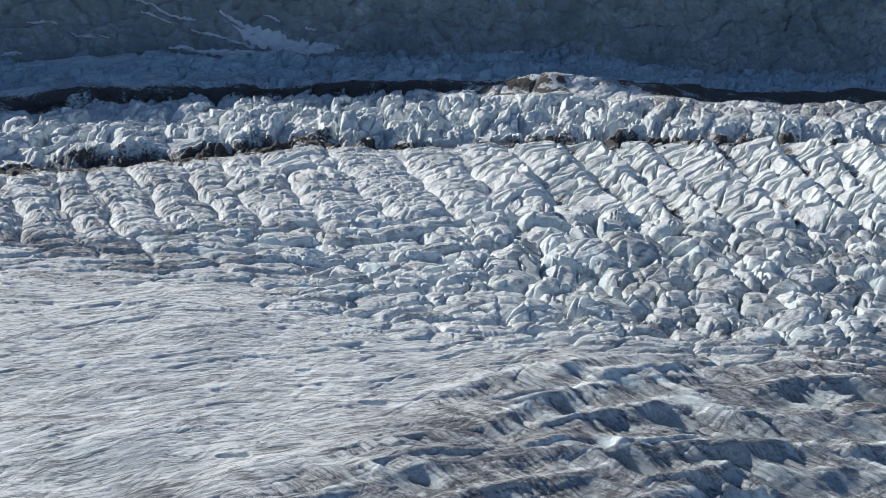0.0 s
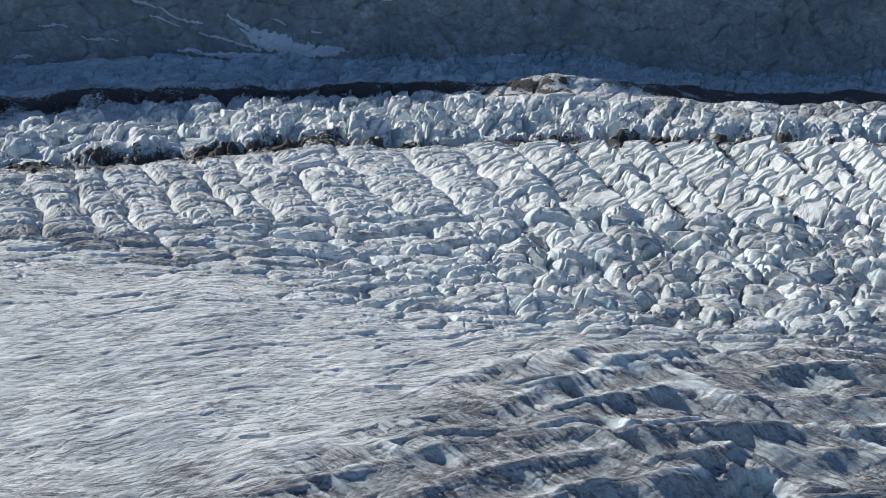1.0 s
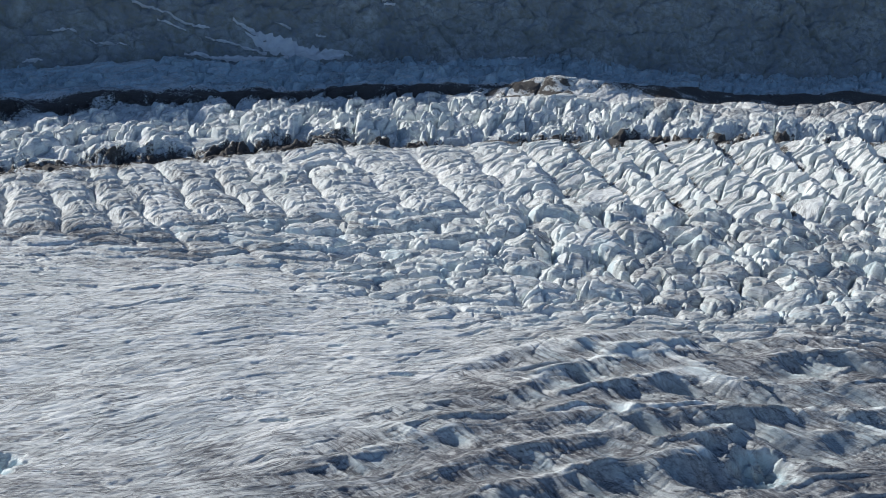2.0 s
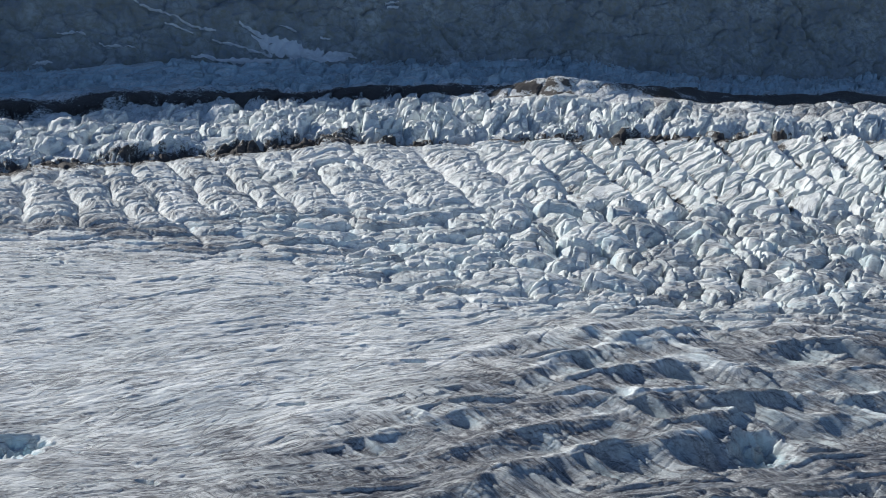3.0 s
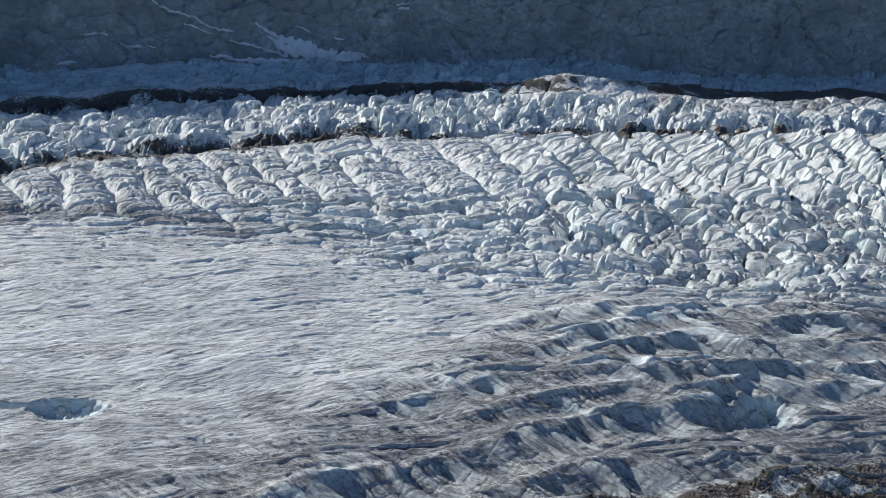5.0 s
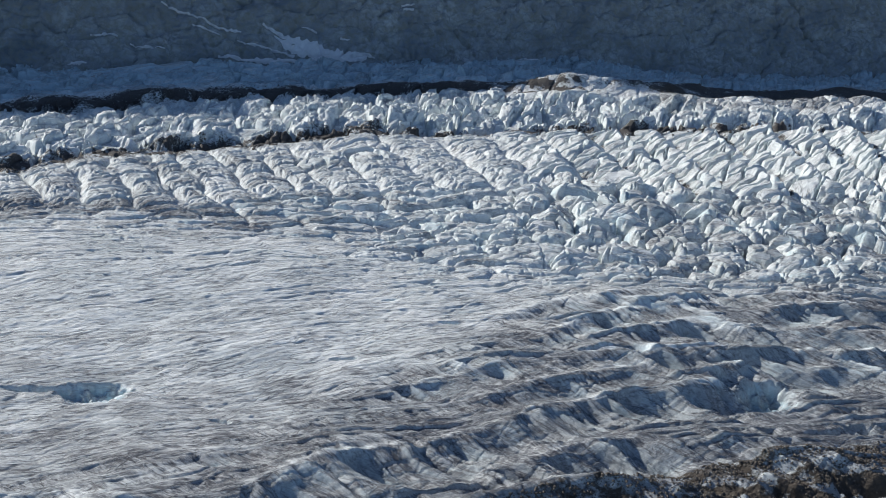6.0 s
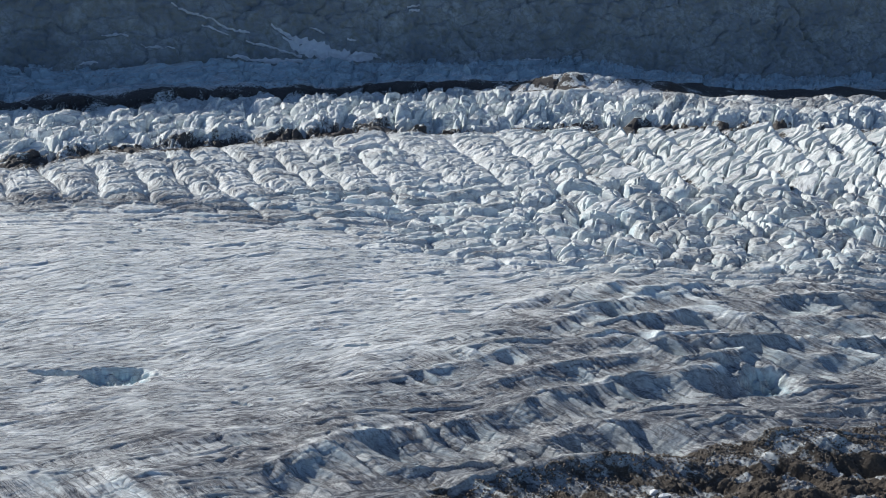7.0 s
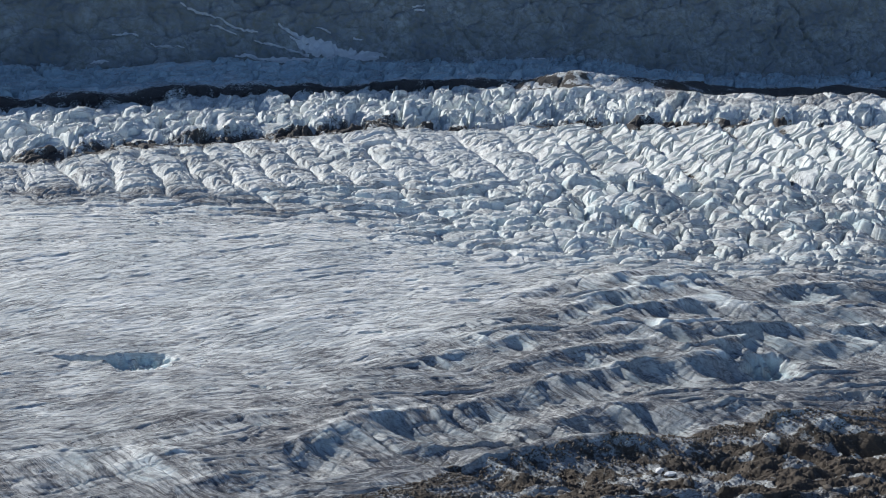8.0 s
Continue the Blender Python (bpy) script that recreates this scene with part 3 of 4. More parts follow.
        top = high * np.clip(1 - np.clip(r, 0, 1) ** 5.5, 0, 1) ** 0.6 * (0.82 + 0.22 * u / lx + 0.16 * v / ly + 0.06 * (rnd(sx, sy, 671) - 0.5) - 0.14 * (1 - step(0.0, 0.09, e2)))
        inner = 1 - step(0.9, 1.0, r)
        moat = 1 - step(1.0, 1.18, r)
        low = -0.5 * high
        z[at] = z[at] * (1 - moat) + moat * (low + top + inner * (0.7 * cut - 0.3 + 0.2 * jag[at]))
        floor[at] = floor[at] * (1 - moat) + moat * low
        lab = label[at]
        lab[r < 1.06] = (6 * 4000 + i) * 4000
        label[at] = lab
        for arr, val in ((a, fa), (q, fq)):
            arr[at] = np.where(r < 1.06, val, arr[at])

    # tall broken seracs, and their shaded like beyond
    for num, mask, turn, la, lq, high, width, rough in ((3, m_serac, 62, 27.0, 11.5, 6.6, 0.9, 0.55), (4, m_far, 35, 22.0, 10.5, 5.5, 1.4, 0.6)):
        at = mask > 0.002
        xx, yy = wavy(x[at], y[at], num)
        u, v = turned(xx, yy, turn)
        e, cx, cy, ox, oy = cells(u / la, v / lq, 90 + num)
        r1, r2, r3 = (rnd(cx, cy, 300 + num * 10 + i) for i in range(3))
        gap = e * lq
        wall = step(0.02, width, gap)
        fa, fq, cut = foliated(u, v, cx, cy, 530 + num, 24, 1.8)
        facet = np.minimum(np.minimum(8 * (0.2 + 0.25 * r2 - oy), (2.5 + 3 * r3) * (oy + 0.1)), np.minimum(24 * (ox + 0.25 + 0.2 * r3), 0.6 - 2.0 * ox))
        hz = high * (0.4 + 0.75 * r1) + facet - 1.2 * np.exp(-gap / 0.9)
        hz = hz + shards((u + 0.4 * v) / 12, v / 5.6, 771 + 9 * num, 3.0, 3.4 if num == 3 else 2.4, 2.4 if num == 3 else 3.6) + shards(u / 4.6, v / 3.2, 811 + 9 * num, 0.9, 0.8, 0.8)
        hz = hz + rough * (1.2 * cut + 0.5 * jag[at] + 2.0 * np.abs(perlin(u / 9, v / 3.0, 480 + num)))
        hz = wall * np.maximum(hz, 0.6) - 2.0 * (1 - wall)
        if num == 3:
            back_off = y[at] - far_debris(x[at])
            open_side = step(-30, 10, x[at])
            soft = 0.55 + 0.45 * step(0, 12, y[at] - near_debris(x[at]) - foot[at] + 3)
            soft = soft * (1 - 0.75 * step(85, 130, x[at]) * step(-100, -70, back_off)) * (1 - 0.88 * open_side * step(-46, -30, back_off))
            soft = soft * (1 - 0.8 * step(-8, 2, back_off)) * (1 - 0.28 * step(-20, -100, x[at]))
        else:
            soft = 1 - 0.5 * step(-6, 10, fbm(x[at] / 60, y[at] / 40, 65, 2) * 20) - 0.35 * np.exp(-((x[at] + 165) / 50) ** 2)
        lay(num, mask, at, hz * soft, (1.1 if num == 3 else 0.7) * high * soft, cx, cy, fa, fq)
    z += (0.15 * fbm(x / 2.4, y / 2.4, 120, 3, 0.55)) * np.clip(1 - m_plain - m_fold, 0, 1)
    ice_blue = np.zeros_like(x)                                                   # clean melted ice
    for cx, cy, lx, ly, deep, turn in PITS:
        pu, pv = turned(x - cx, y - cy, turn)
        pv = np.where(pv > 0, pv, (0.42 if deep > 3.5 else 0.8) * pv)
        d = (pu / lx) ** 2 + (pv / ly) ** 2 + (0.9 * perlin(x / 4, y / 2.4, 129) + 0.35 * perlin(x / 1.8, y / 1.3, 130)) * (0.35 if cx > 0 else 0.5 if deep > 4 else 1.1)
        z -= (0.28 * deep if deep > 4.5 else 0) * np.exp(-0.9 * np.maximum(d, 0))
        well = np.clip(1.15 - d, 0, 1.2)
        z -= deep * well ** 1.15 * (1 - 0.3 * pu / lx) * (1 + 0.35 * np.abs(perlin(pu / 1.6 + 0.4 * pv, pv / 7, 153)) - 0.15)
        ice_blue = np.maximum(ice_blue, (min(0.8, 0.2 * deep) if deep > 3.5 else 0.3) * step(1.2, 0.5, d) * step(-0.5, 0.3, perlin(x / 3, y / 2, 152)))
    heap = 1 - step(-14, 10, y - rubble_end(x))
    z += heap * (2.2 * (0.3 - np.abs(perlin(a2 / 26, q2 / 9, 134))) + 1.3 * (0.3 - np.abs(perlin(a2 / 11, q2 / 4, 135))) + 1.0 * fbm(x / 16, y / 9, 131, 3, 0.5) + 0.9 * np.abs(fbm(x / 4.5, y / 3.2, 136, 4, 0.6)))
    z = base + z * inside
    floor = base + floor * inside

    # rubble, and grime that also carries shade painted into the ice
    n1 = fbm(x / 16, y / 9, 140, 4, 0.6)
    rub = 0.88 * (1 - step(-12, 20, y - rubble_end(x) + 16 * n1))
    rub = rub - 0.75 * rub * step(0.0, 0.25, perlin(skew / 13, q2 / 4.5, 137)) * step(-60, -8, y - rubble_end(x))   # ice shows through in streaks
    n2 = fbm(x / 5, y / 4, 144, 3, 0.6)
    dn = y - near_debris(x) - 3.5 - 6 * step(0, -100, x)
    rub = np.maximum(rub, np.exp(-(dn / (8 + 5 * step(0, -100, x))) ** 2) * np.clip(0.85 + 0.2 * tone + 0.5 * n1 + 0.35 * n2, 0.1, 1.1))
    df = y - far_debris(x)
    rub = np.maximum(rub, 1.0 * np.exp(-((df + 3) / (17 - 8 * np.exp(-((x - 40) / 65) ** 2))) ** 2) * (0.95 + 0.4 * n1))
    rub = np.maximum(rub, 0.4 * (1 - step(0, 10, np.abs(y - rock_foot(x) + 4) + 8 * n1)))
    rub = np.maximum(rub, np.exp(-((x - 34) / 34) ** 4) * step(-34, -24, df + 6 * n1) * (1 - step(-6, 2, df)) * (0.6 + 0.5 * n1 + 0.4 * n2))                  # scree on the hill at the back
    rub = np.maximum(rub, np.exp(-((x - 112) / 26) ** 4) * step(-26, -18, df + 6 * n1) * (1 - step(-6, 2, df)) * (0.7 + 0.6 * n1))
    snow_cap = np.exp(-((x - 66) / 14) ** 2 - ((y - 607 - 0.3 * (x - 66)) / 4.5) ** 2)
    rub = np.maximum(rub, 0.62 * gully * (0.75 + 0.7 * n1))
    rub = rub * (1 - np.clip(snow_cap * 2.2, 0, 1))
    grime_shade = 0.25 + 0.22 * n1 + 0.66 * step(105, 5, y - rubble_end(x) - 0.25 * x) + 0.5 * m_fold * (0.7 + 0.3 * right_side) + m_plain * (0.04 + 0.36 * step(280, 175, y))
    grime_shade += 0.3 * step(20, -90, x) * (m_ridge + m_block)
    # the far ice is darkened here as well: shade put into its colour
    grime_shade += 0.3 * m_block * right_side - 0.12 * m_ridge - 0.42 * m_serac + 0.5 * m_far + 0.5 * tone - 0.9 * m_fold * rim * (0.5 + 0.5 * right_side) + 0.08 * m_fold * (1 - right_side) + 0.6 * silt_shade * (0.5 + 0.5 * right_side)
    grime_shade += 0.8 * step(60, 110, x) * step(-95, -60, df) * (1 - m_far)
    grime_shade += 0.5 * np.exp(-((y - block_end(x) - 4 + 3 * n1) / 5) ** 2) * step(-45, -90, x)     # a line of dirt at the edge of the plain
    blue = np.maximum(ice_blue, 0.4 * face * m_fold * step(-0.3, 0.3, perlin(skew / 9, q2 / 9, 150)))
    # tints all the far ice blue to stand for its shade
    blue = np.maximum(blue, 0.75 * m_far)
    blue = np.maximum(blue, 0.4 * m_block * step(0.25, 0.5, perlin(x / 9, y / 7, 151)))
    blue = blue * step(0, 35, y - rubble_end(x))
    return z, floor, np.clip(rub, 0, 1), np.clip(grime_shade, 0, 1), a, q, label, np.clip(blue, 0, 1)


def mesh_from(name, co, quads, mat, attrs=()):
    me = bpy.data.meshes.new(name)
    n, k = len(co), len(quads)
    me.vertices.add(n)
    me.vertices.foreach_set("co", np.ascontiguousarray(co, np.float32).ravel())
    me.loops.add(k * 4)
    me.loops.foreach_set("vertex_index", np.ascontiguousarray(quads, np.int32).ravel())
    me.polygons.add(k)
    me.polygons.foreach_set("loop_start", np.arange(0, k * 4, 4, dtype=np.int32))
    me.polygons.foreach_set("use_smooth", np.ones(k, bool))
    me.update(calc_edges=True)
    for key, val in attrs:
        if val.ndim == 1:
            me.attributes.new(key, "FLOAT", "POINT").data.foreach_set("value", np.ascontiguousarray(val, np.float32))
        else:
            me.attributes.new(key, "FLOAT_VECTOR", "POINT").data.foreach_set("vector", np.ascontiguousarray(val, np.float32).ravel())
    me.materials.append(mat)
    return me


def grid_quads(rows, cols):
    i = np.arange(rows * cols).reshape(rows, cols)
    return np.stack([i[:-1, :-1], i[:-1, 1:], i[1:, 1:], i[1:, :-1]], -1).reshape(-1, 4)


def spaced(start, stop, first, last):
    """Places from start to stop whose steps grow evenly from first to last."""
    out, p = [], start
    while p < stop:
        out.append(p)
        p += first + (last - first) * (p - start) / (stop - start)
    return out


COLS = 940
ys = np.array([-3000, -1500, -700, -300, -100, 0, 50, 80, 100] + spaced(114, 300, 0.30, 0.36) + spaced(300, 620, 0.40, 0.58) + spaced(620, 860, 0.8, 3.0) + [880, 920, 1000, 1200, 1600, 2400, 3600])
us = np.concatenate([[-30, -14, -7, -4, -2.6, -1.9, -1.5, -1.28, -1.14, -1.06], np.linspace(-1, 1, COLS), [1.06, 1.14, 1.28, 1.5, 1.9, 2.6, 4, 7, 14, 30]])
yc = np.clip(ys, 114, 860)
mid, half = (-23 - 0.048 * yc) / 2, (117 + 0.68 * yc) / 2
GX = (mid[:, None] + half[:, None] * us[None, :]).ravel()
GY = np.repeat(ys, len(us))
gz, gfloor, grub, ggrime_shade, ga, gq, glabel, gblue = glacier(GX, GY)
quads = grid_quads(len(ys), len(us))
co = np.stack([GX, GY, gz], 1)
flow = np.stack([ga, gq, gz], 1)

# the blocks that stand clear: one piece each
flabel = glabel[quads[:, 0]]
uniq, first, inverse, count = np.unique(flabel, return_index=True, return_inverse=True, return_counts=True)
sizes = []
for i in np.where((uniq >= 0) & (count > 150))[0]:
    p = co[quads[first[i], 0]]
    zone = uniq[i] // 16000000
    lo, hi = -60 - 0.34 * p[1], 38 + 0.30 * p[1]
    if lo < p[0] < hi and zone in (1, 2, 3, 5, 6):
        sizes.append((p[1] - (400 if zone == 6 else 60 if zone == 3 else 0), i))
chosen = [i for _, i in sorted(sizes)][:300]
is_block = np.zeros(len(uniq), bool)
is_block[chosen] = True
low = is_block[inverse][np.arange(len(quads))]
sheet_z = gz.copy()
down = np.unique(quads[low].ravel())
keep = np.unique(quads[~low].ravel())
down = np.setdiff1d(down, keep)
sheet_z[down] = np.minimum(gz[down], gfloor[down] - 0.3)
ground = new("ground_glacier", mesh_from("ground_glacier", np.stack([GX, GY, sheet_z], 1), quads, ICE, (("debris", grub), ("grime_shade", ggrime_shade), ("ice_blue", gblue), ("flow", flow))))
tagged(ground, "grey-white crevassed glacier ice with dirt bands and blue hollows", "glacier", kind="structure")
order = np.argsort(inverse, kind="stable")
starts = np.concatenate([[0], np.cumsum(count)])
for i in chosen:
    f = quads[order[starts[i]:starts[i + 1]]]
    vi, fi = np.unique(f.ravel(), return_inverse=True)
    p = co[vi]
    o = np.array([p[:, 0].mean(), p[:, 1].mean(), gfloor[vi].min()])
    ob = new("serac", mesh_from("serac", p - o, fi.reshape(-1, 4), ICE, (("debris", grub[vi]), ("grime_shade", ggrime_shade[vi]), ("ice_blue", gblue[vi]), ("flow", flow[vi]))))
    ob.parent = ground
    ob.location = o


# ---------------------------------------------------------------- the mountain beyond
E1, E2 = np.array((0.9496, 0.3134)), np.array((-0.3134, 0.9496))
FOOT = np.array((0.0, 722.0))
# height of the unseen crest, set so that its shadow ends on the ice
CREST = 250.0
LOW, HIGH, TURN_R = radians(48), radians(80), 105.0


def cliff(s, r):
    """A place on the mountain: s along its foot, r up the slope, which steepens out of view to a crest that shades the
    far ice.
    """
    crest = TURN_R + (CREST - TURN_R * math.sin(LOW)) / math.sin(HIGH)
    n = 7 * fbm(s / 130, r / 90, 201, 3) + 4.0 * np.abs(fbm(s / 34, r / 26, 205, 4, 0.55)) + 1.1 * fbm(s / 7, r / 6, 210, 3, 0.6)
    wx = s + 5 * perlin(s / 20, r / 20, 215) + 1.6 * perlin(s / 6, r / 6, 213)
    wr = r + 5 * perlin(s / 20, r / 20, 216) + 1.6 * perlin(s / 6, r / 6, 214)
    e, cx, cy, ox, oy = cells(wx / 19 + 0.3 * wr / 19, wr / 13, 217, 0.95)
    n = n + 1.5 * step(0.0, 0.14, e) + 2.2 * (rnd(cx, cy, 218) - 0.5) + 1.6 * oy
    e, cx, cy, ox, oy = cells(wx / 6.5, wr / 4.6, 219, 0.95)
    n = n + 0.5 * step(0.0, 0.16, e) + 0.8 * (rnd(cx, cy, 222) - 0.5)
    rift = np.abs(s - 272 - 5 * perlin(r / 14, 0 * r, 223) + 0.25 * r)
    n = n - 5 * (1 - step(0.5, 3.5, rift)) * step(8, 22, r)
    n = n * step(-30, 12, r)
    up1, up2 = np.minimum(r, TURN_R), np.clip(r - TURN_R, 0, crest - TURN_R)
    over = np.maximum(r - crest, 0)
    z = -24 + up1 * math.sin(LOW) + up2 * math.sin(HIGH) - over * 0.5 + n * math.cos(LOW)
    back = up1 * math.cos(LOW) + up2 * math.cos(HIGH) + over * 0.85 - n * math.sin(LOW)
    # dips and rises of the unseen crest, added to shape the shadow's edge
    top = 2 * step(-270, -330, s) - 10 * np.exp(-((s + 415) / 55) ** 2) + 5 * perlin(s / 120, 0 * s, 220) + 3.5 * perlin(s / 30, 0 * s, 221) - 3 - 30 * step(-490, -310, s) - 16 * np.exp(-((s + 250) / 50) ** 2) + 12 * step(-190, -120, s)
    z = z + top * step(crest * 0.75, crest, r)
    return FOOT[0] + s * E1[0] + back * E2[0], FOOT[1] + s * E1[1] + back * E2[1], z


ss = np.array([-3600, -2600, -2000] + list(np.arange(-1600, -380, 12)) + list(np.arange(-380, 380, 0.8)) + [390, 430, 520, 700, 1000, 1500, 2200, 3200])
rs = np.array(list(np.arange(-24, 110, 0.7)) + spaced(110, 340, 1.6, 9) + [700, 900, 1300])
SS, RR = (k.ravel() for k in np.meshgrid(ss, rs))
rock = new("mountain_rock", mesh_from("mountain_rock", np.stack(cliff(SS, RR), 1), grid_quads(len(rs), len(ss)), ROCK))
tagged(rock, "dark grey fractured rock face above the glacier, in shade", "mountain", kind="structure")


# ---------------------------------------------------------------- old snow on the rock
def snow_patch(way, seed):
    """A bank of snow along a line of (s, r, width) on the rock, with an uneven rim."""
    steps, across = 14 * (len(way) - 1), 10
    t = np.linspace(0, len(way) - 1, steps + 1)
    s, r, w = (np.interp(t, range(len(way)), [p[i] for p in way]) for i in range(3))
    ds, dr = np.gradient(s), np.gradient(r)
    length = np.hypot(ds, dr) + 1e-6
    v = np.linspace(-1, 1, across + 1)
    T, V = np.meshgrid(t, v, indexing="ij")
    rim = 0.5 * (1 + 0.55 * perlin(T * 4.3 + seed, np.sign(V) * 3.0 + 0.5, seed) + 0.25 * perlin(T * 11 + seed, np.sign(V) * 5.0 + 0.5, seed))
    off = V * rim * w[:, None]
    S, R = s[:, None] - off * (dr / length)[:, None], r[:, None] + off * (ds / length)[:, None]
    x, y, z = cliff(S.ravel(), R.ravel())
    lift = 0.15 + 0.75 * (1 - np.abs(V.ravel()) ** 3) * np.minimum(1, w.mean())
    nx, ny, nz = -E2[0] * math.sin(LOW), -E2[1] * math.sin(LOW), math.cos(LOW)
    co = np.stack([x + lift * nx, y + lift * ny, z + lift * nz], 1)
    o = co.mean(0)
    ob = new("snow_patch", mesh_from("snow_patch", co - o, grid_quads(steps + 1, across + 1), SNOW))
    ob.location = o
    return tagged(ob, "bank of old grey-white snow in a shaded rock hollow", "snow", "snow banks on the rock face")


snow_patch(((-246, 24, 0.8), (-238, 24.5, 2.4), (-230, 21.5, 0.8)), 1)
snow_patch(((-223, 17, 0.6), (-214, 14, 1.1), (-203, 10.5, 0.5)), 2)
snow_patch(((-260, 3.4, 0.8), (-254.5, 5.0, 3.0), (-249, 3.4, 0.6)), 3)
snow_patch(((-171, 8.5, 1.2), (-164, 9.0, 2.6), (-153, 7.4, 2.4), (-140, 8.6, 3.6), (-127, 8.2, 3.4), (-115, 6.0, 1.2)), 4)
snow_patch(((-141, 31.5, 1.0), (-130, 26.5, 3.0), (-119, 19.5, 7.0), (-109, 14, 10.0), (-97, 10.4, 10.5), (-86, 8.6, 7.0), (-76, 9.4, 2.5)), 5)
snow_patch(((-96, 9.4, 2.6), (-87, 10.6, 4.4), (-79, 10.4, 2.6), (-70, 9.6, 1.0)), 6)
snow_patch(((-122, 6.2, 1.0), (-112, 6.6, 2.4), (-101, 7.0, 4.4), (-90, 7.6, 3.6)), 7)
snow_patch(((-134, 24, 0.8), (-126, 18.5, 5.0), (-117, 13.5, 6.0), (-106, 11.0, 4.0)), 8)
snow_patch(((-203, 43.5, 1.4), (-195, 40, 1.0), (-186, 36.5, 1.3), (-176, 31, 1.2), (-168, 27.5, 0.9)), 9)
snow_patch(((-168, 27.5, 0.8), (-162, 27.2, 2.6), (-155, 25.5, 0.8)), 10)
snow_patch(((-185, 29.5, 0.8), (-178, 26.5, 1.2), (-169, 22, 0.7)), 11)
snow_patch(((-158, 19.6, 0.6), (-146, 17.5, 1.3), (-136, 15.0, 1.3), (-122, 11.4, 1.6)), 12)
snow_patch(((-116, 30.5, 0.7), (-111, 29.5, 1.8), (-106, 27, 0.6)), 13)
snow_patch(((-92, 22.5, 0.8), (-89, 21.5, 1.8), (-86, 21.0, 0.8)), 14)
snow_patch(((25, 7.4, 0.8), (36, 8.6, 2.4), (49, 6.6, 0.8)), 15)
snow_patch(((-47, 44.0, 1.2), (-43, 45.5, 2.2), (-39, 45.5, 1.2)), 16)
snow_patch(((-47, 48.0, 1.2), (-42, 49.5, 1.6), (-38, 49.5, 1.0)), 17)


# ---------------------------------------------------------------- stones
def stone_mesh(seed, detail):
    bm = bmesh.new()
    bmesh.ops.create_icosphere(bm, subdivisions=detail, radius=1.0)
    rng = random.Random(seed)
    planes = [(Vector((rng.uniform(-1, 1), rng.uniform(-1, 1), rng.uniform(-1, 1))).normalized(), rng.uniform(0.5, 0.85)) for _ in range(9)]
    for v in bm.verts:
        for n, d in planes:                      # flat broken sides
            k = v.co.dot(n)
            if k > d:
                v.co -= n * (k - d) * 0.9
        v.co *= 1 + 0.12 * noise.noise(v.co * 1.7 + Vector((seed, 0, 0)))
        v.co.z *= 0.75
    me = bpy.data.meshes.new("boulder")
    bm.to_mesh(me)
    bm.free()
    me.materials.append(STONE)
    return me


def ground_at(px, py):
    return glacier(np.array(px, float), np.array(py, float))[0]


rng = random.Random(7)
places = []
while len(places) < 110:                         # on the moraine beside the ice
    px = rng.uniform(-40, 112)
    py = rng.uniform(138, float(rubble_end(px)) - 1)
    if -66 - 0.364 * py < px < 43 + 0.3156 * py:
        places.append((px, py, rng.choice((0.35, 0.45, 0.55, 0.7, 0.9, 1.3))))
while len(places) < 150:                         # on the rubble beyond the seracs
    px = rng.uniform(10, 190)
    places.append((px, float(far_debris(px)) + rng.gauss(0, 5), rng.choice((0.6, 0.8, 1.0, 1.4))))
while len(places) < 190:                         # along the dark band in the ice
    px = rng.uniform(-190, 190)
    places.append((px, float(near_debris(px)) + rng.gauss(0, 3), rng.choice((0.5, 0.6, 0.8, 1.1))))
kinds = [stone_mesh(i, 2) for i in range(7)]
hs = ground_at([p[0] for p in places], [p[1] for p in places])
for (px, py, size), h in zip(places, hs):
    ob = new("boulder", rng.choice(kinds))
    ob.matrix_world = pose(px, py, float(h) + size * 0.2, rng.uniform(-20, 20), rng.uniform(-20, 20), rng.uniform(0, 360)) @ Matrix.Diagonal((size * rng.uniform(0.8, 1.3), size * rng.uniform(0.7, 1.1), size * rng.uniform(0.6, 1.0), 1))
    tagged(ob, "angular brown-grey boulder lying on dirty ice", "boulder", "boulders on the rubble bands")

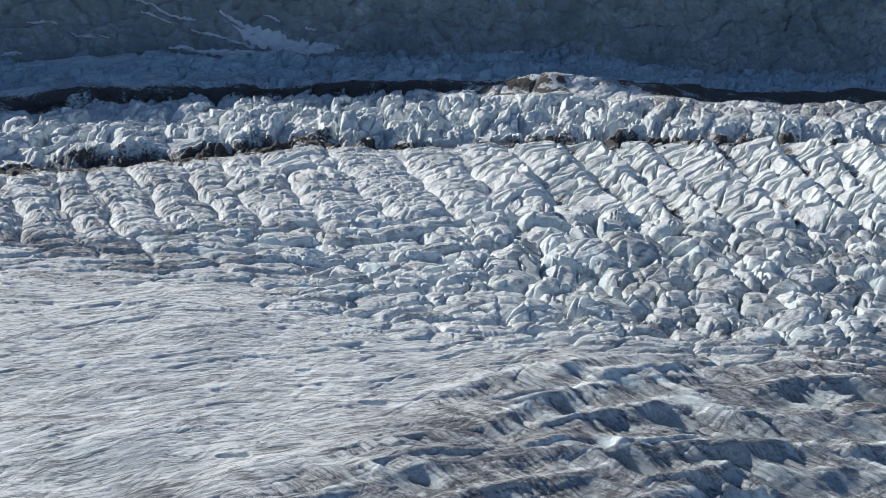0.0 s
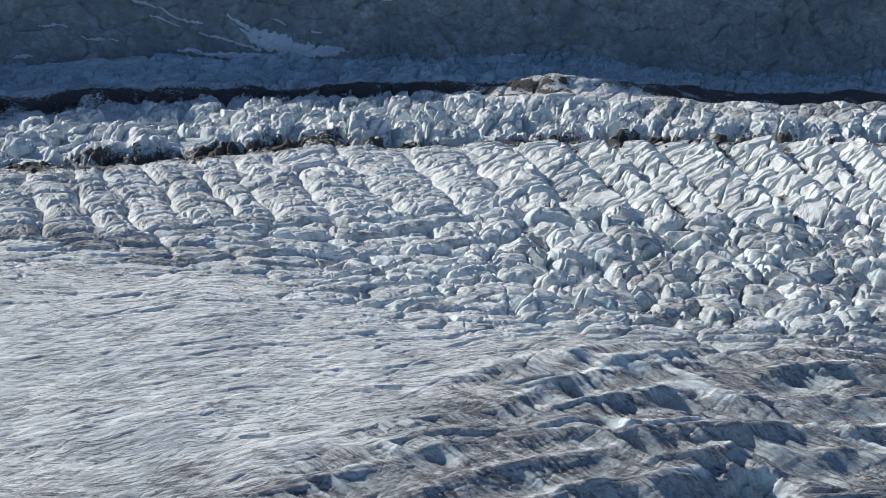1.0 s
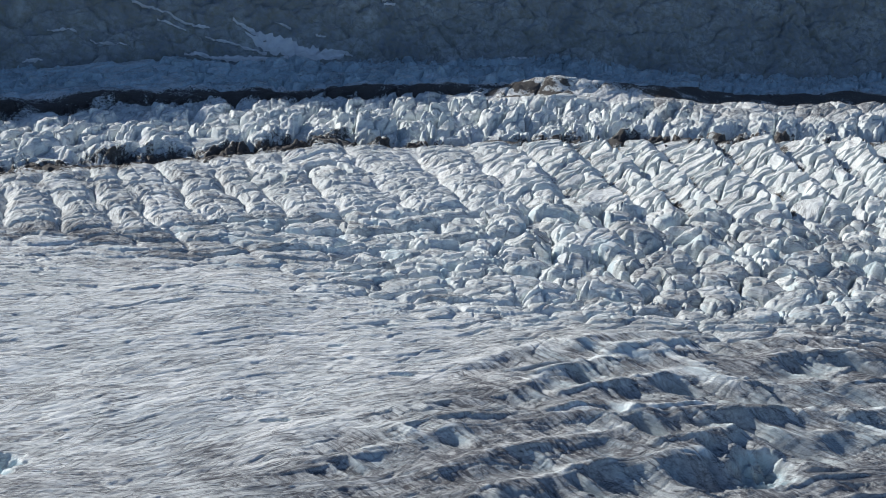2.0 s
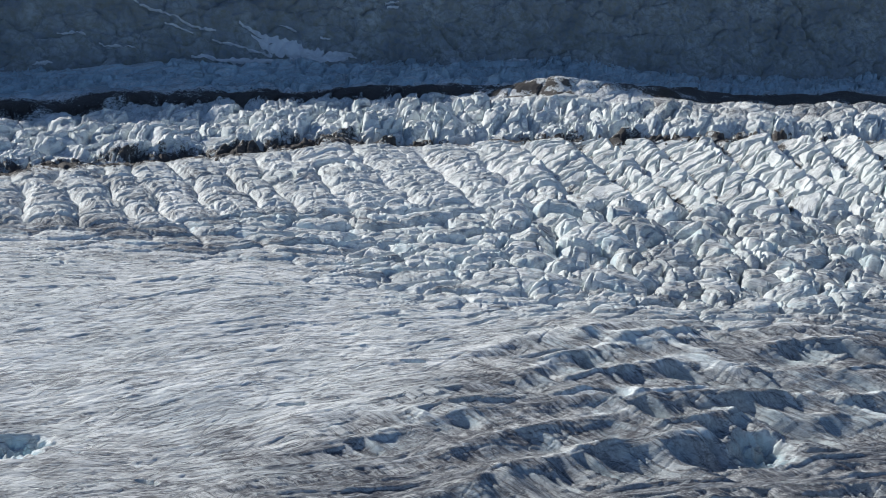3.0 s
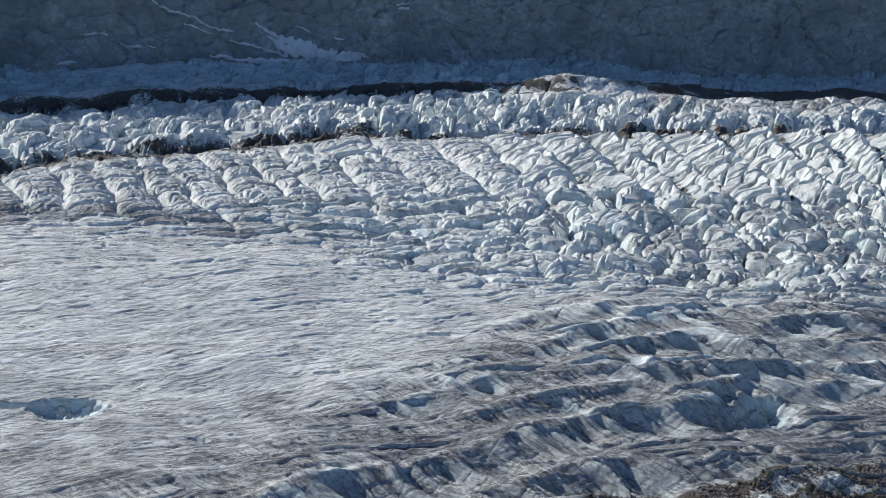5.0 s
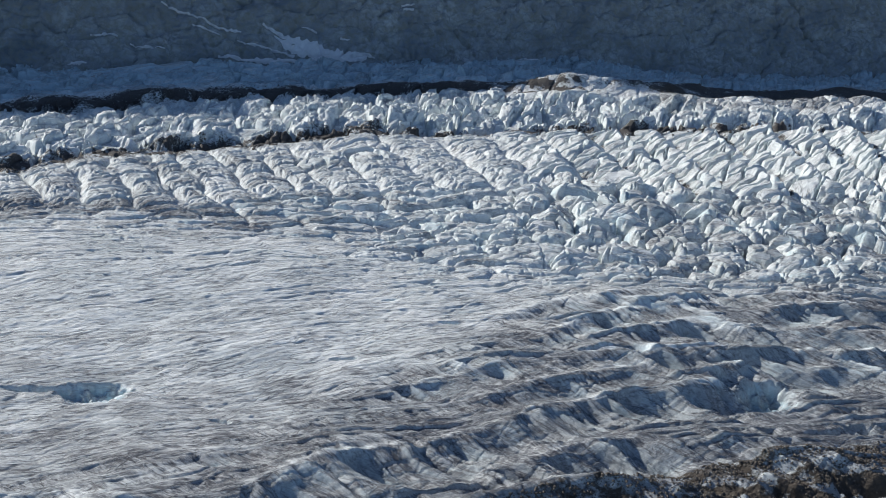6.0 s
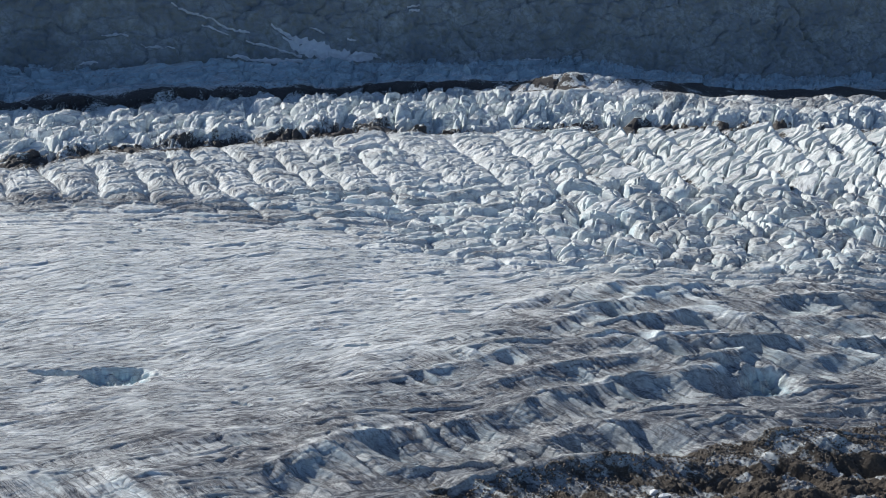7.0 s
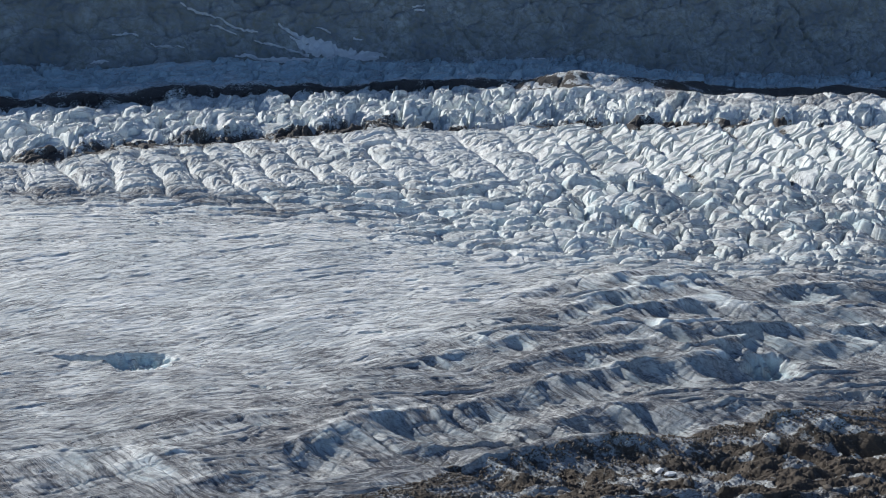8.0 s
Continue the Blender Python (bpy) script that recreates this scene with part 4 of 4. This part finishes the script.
# small stones, too many to count
small = stone_mesh(31, 1)
sv = np.array([v.co[:] for v in small.vertices])
sf = np.array([p.vertices[:] for p in small.polygons])
npr = np.random.default_rng(5)
n = 12000
px = npr.uniform(-60, 115, n)
py = rubble_end(px) + 8 - npr.exponential(22, n) * npr.uniform(0.2, 1, n)
ok = (py > 125) & (px < 45 + 0.3156 * py)
px, py = px[ok], py[ok]
sz = npr.choice([0.12, 0.17, 0.24, 0.36, 0.5], len(px), p=[0.28, 0.28, 0.24, 0.14, 0.06])
h = ground_at(px, py)
ang = npr.uniform(0, 6.28, len(px))
c, sn = np.cos(ang)[:, None], np.sin(ang)[:, None]
allv = np.stack([px[:, None] + sz[:, None] * (c * sv[:, 0] - sn * sv[:, 1]), py[:, None] + sz[:, None] * (sn * sv[:, 0] + c * sv[:, 1]), (h + 0.3 * sz)[:, None] + sz[:, None] * sv[:, 2]], -1).reshape(-1, 3)
allf = (sf[None] + (np.arange(len(px)) * len(sv))[:, None, None]).reshape(-1, 3)
me = bpy.data.meshes.new("rubble_stones")
me.from_pydata(allv, [], allf)
me.materials.append(STONE)
tagged(new("rubble_stones", me), "loose brown stones strewn over dirty glacier ice", "rubble", kind="stuff")


# ---------------------------------------------------------------- a fallen block of clean ice on the moraine
def ice_block(px, py, length, width, high, turn, tip):
    bm = bmesh.new()
    bmesh.ops.create_cube(bm, size=1.0)
    bmesh.ops.subdivide_edges(bm, edges=bm.edges[:], cuts=5, use_grid_fill=True)
    for v in bm.verts:
        v.co *= 1 - 0.42 * (v.co.length - 0.5)
        v.co += 0.22 * noise.noise_vector(v.co * 1.9 + Vector((px, py, 0)))
        v.co.x *= 1 - 0.5 * v.co.z
        v.co.x, v.co.y, v.co.z = v.co.x * length, v.co.y * width, v.co.z * high
    me = bpy.data.meshes.new("ice_block")
    bm.to_mesh(me)
    bm.free()
    me.materials.append(SNOW)
    ob = new("ice_block", me)
    ob.matrix_world = pose(px, py, float(ground_at([px], [py])[0]) + 0.3 * high, tip, 8, turn)
    return tagged(ob, "clean white block of ice tipped over on brown rubble", "ice block", "fallen ice blocks")


ice_block(33, 168.5, 2.2, 1.1, 1.6, 20, -24)
ice_block(35.5, 166.5, 3.6, 1.2, 0.9, 35, 6)
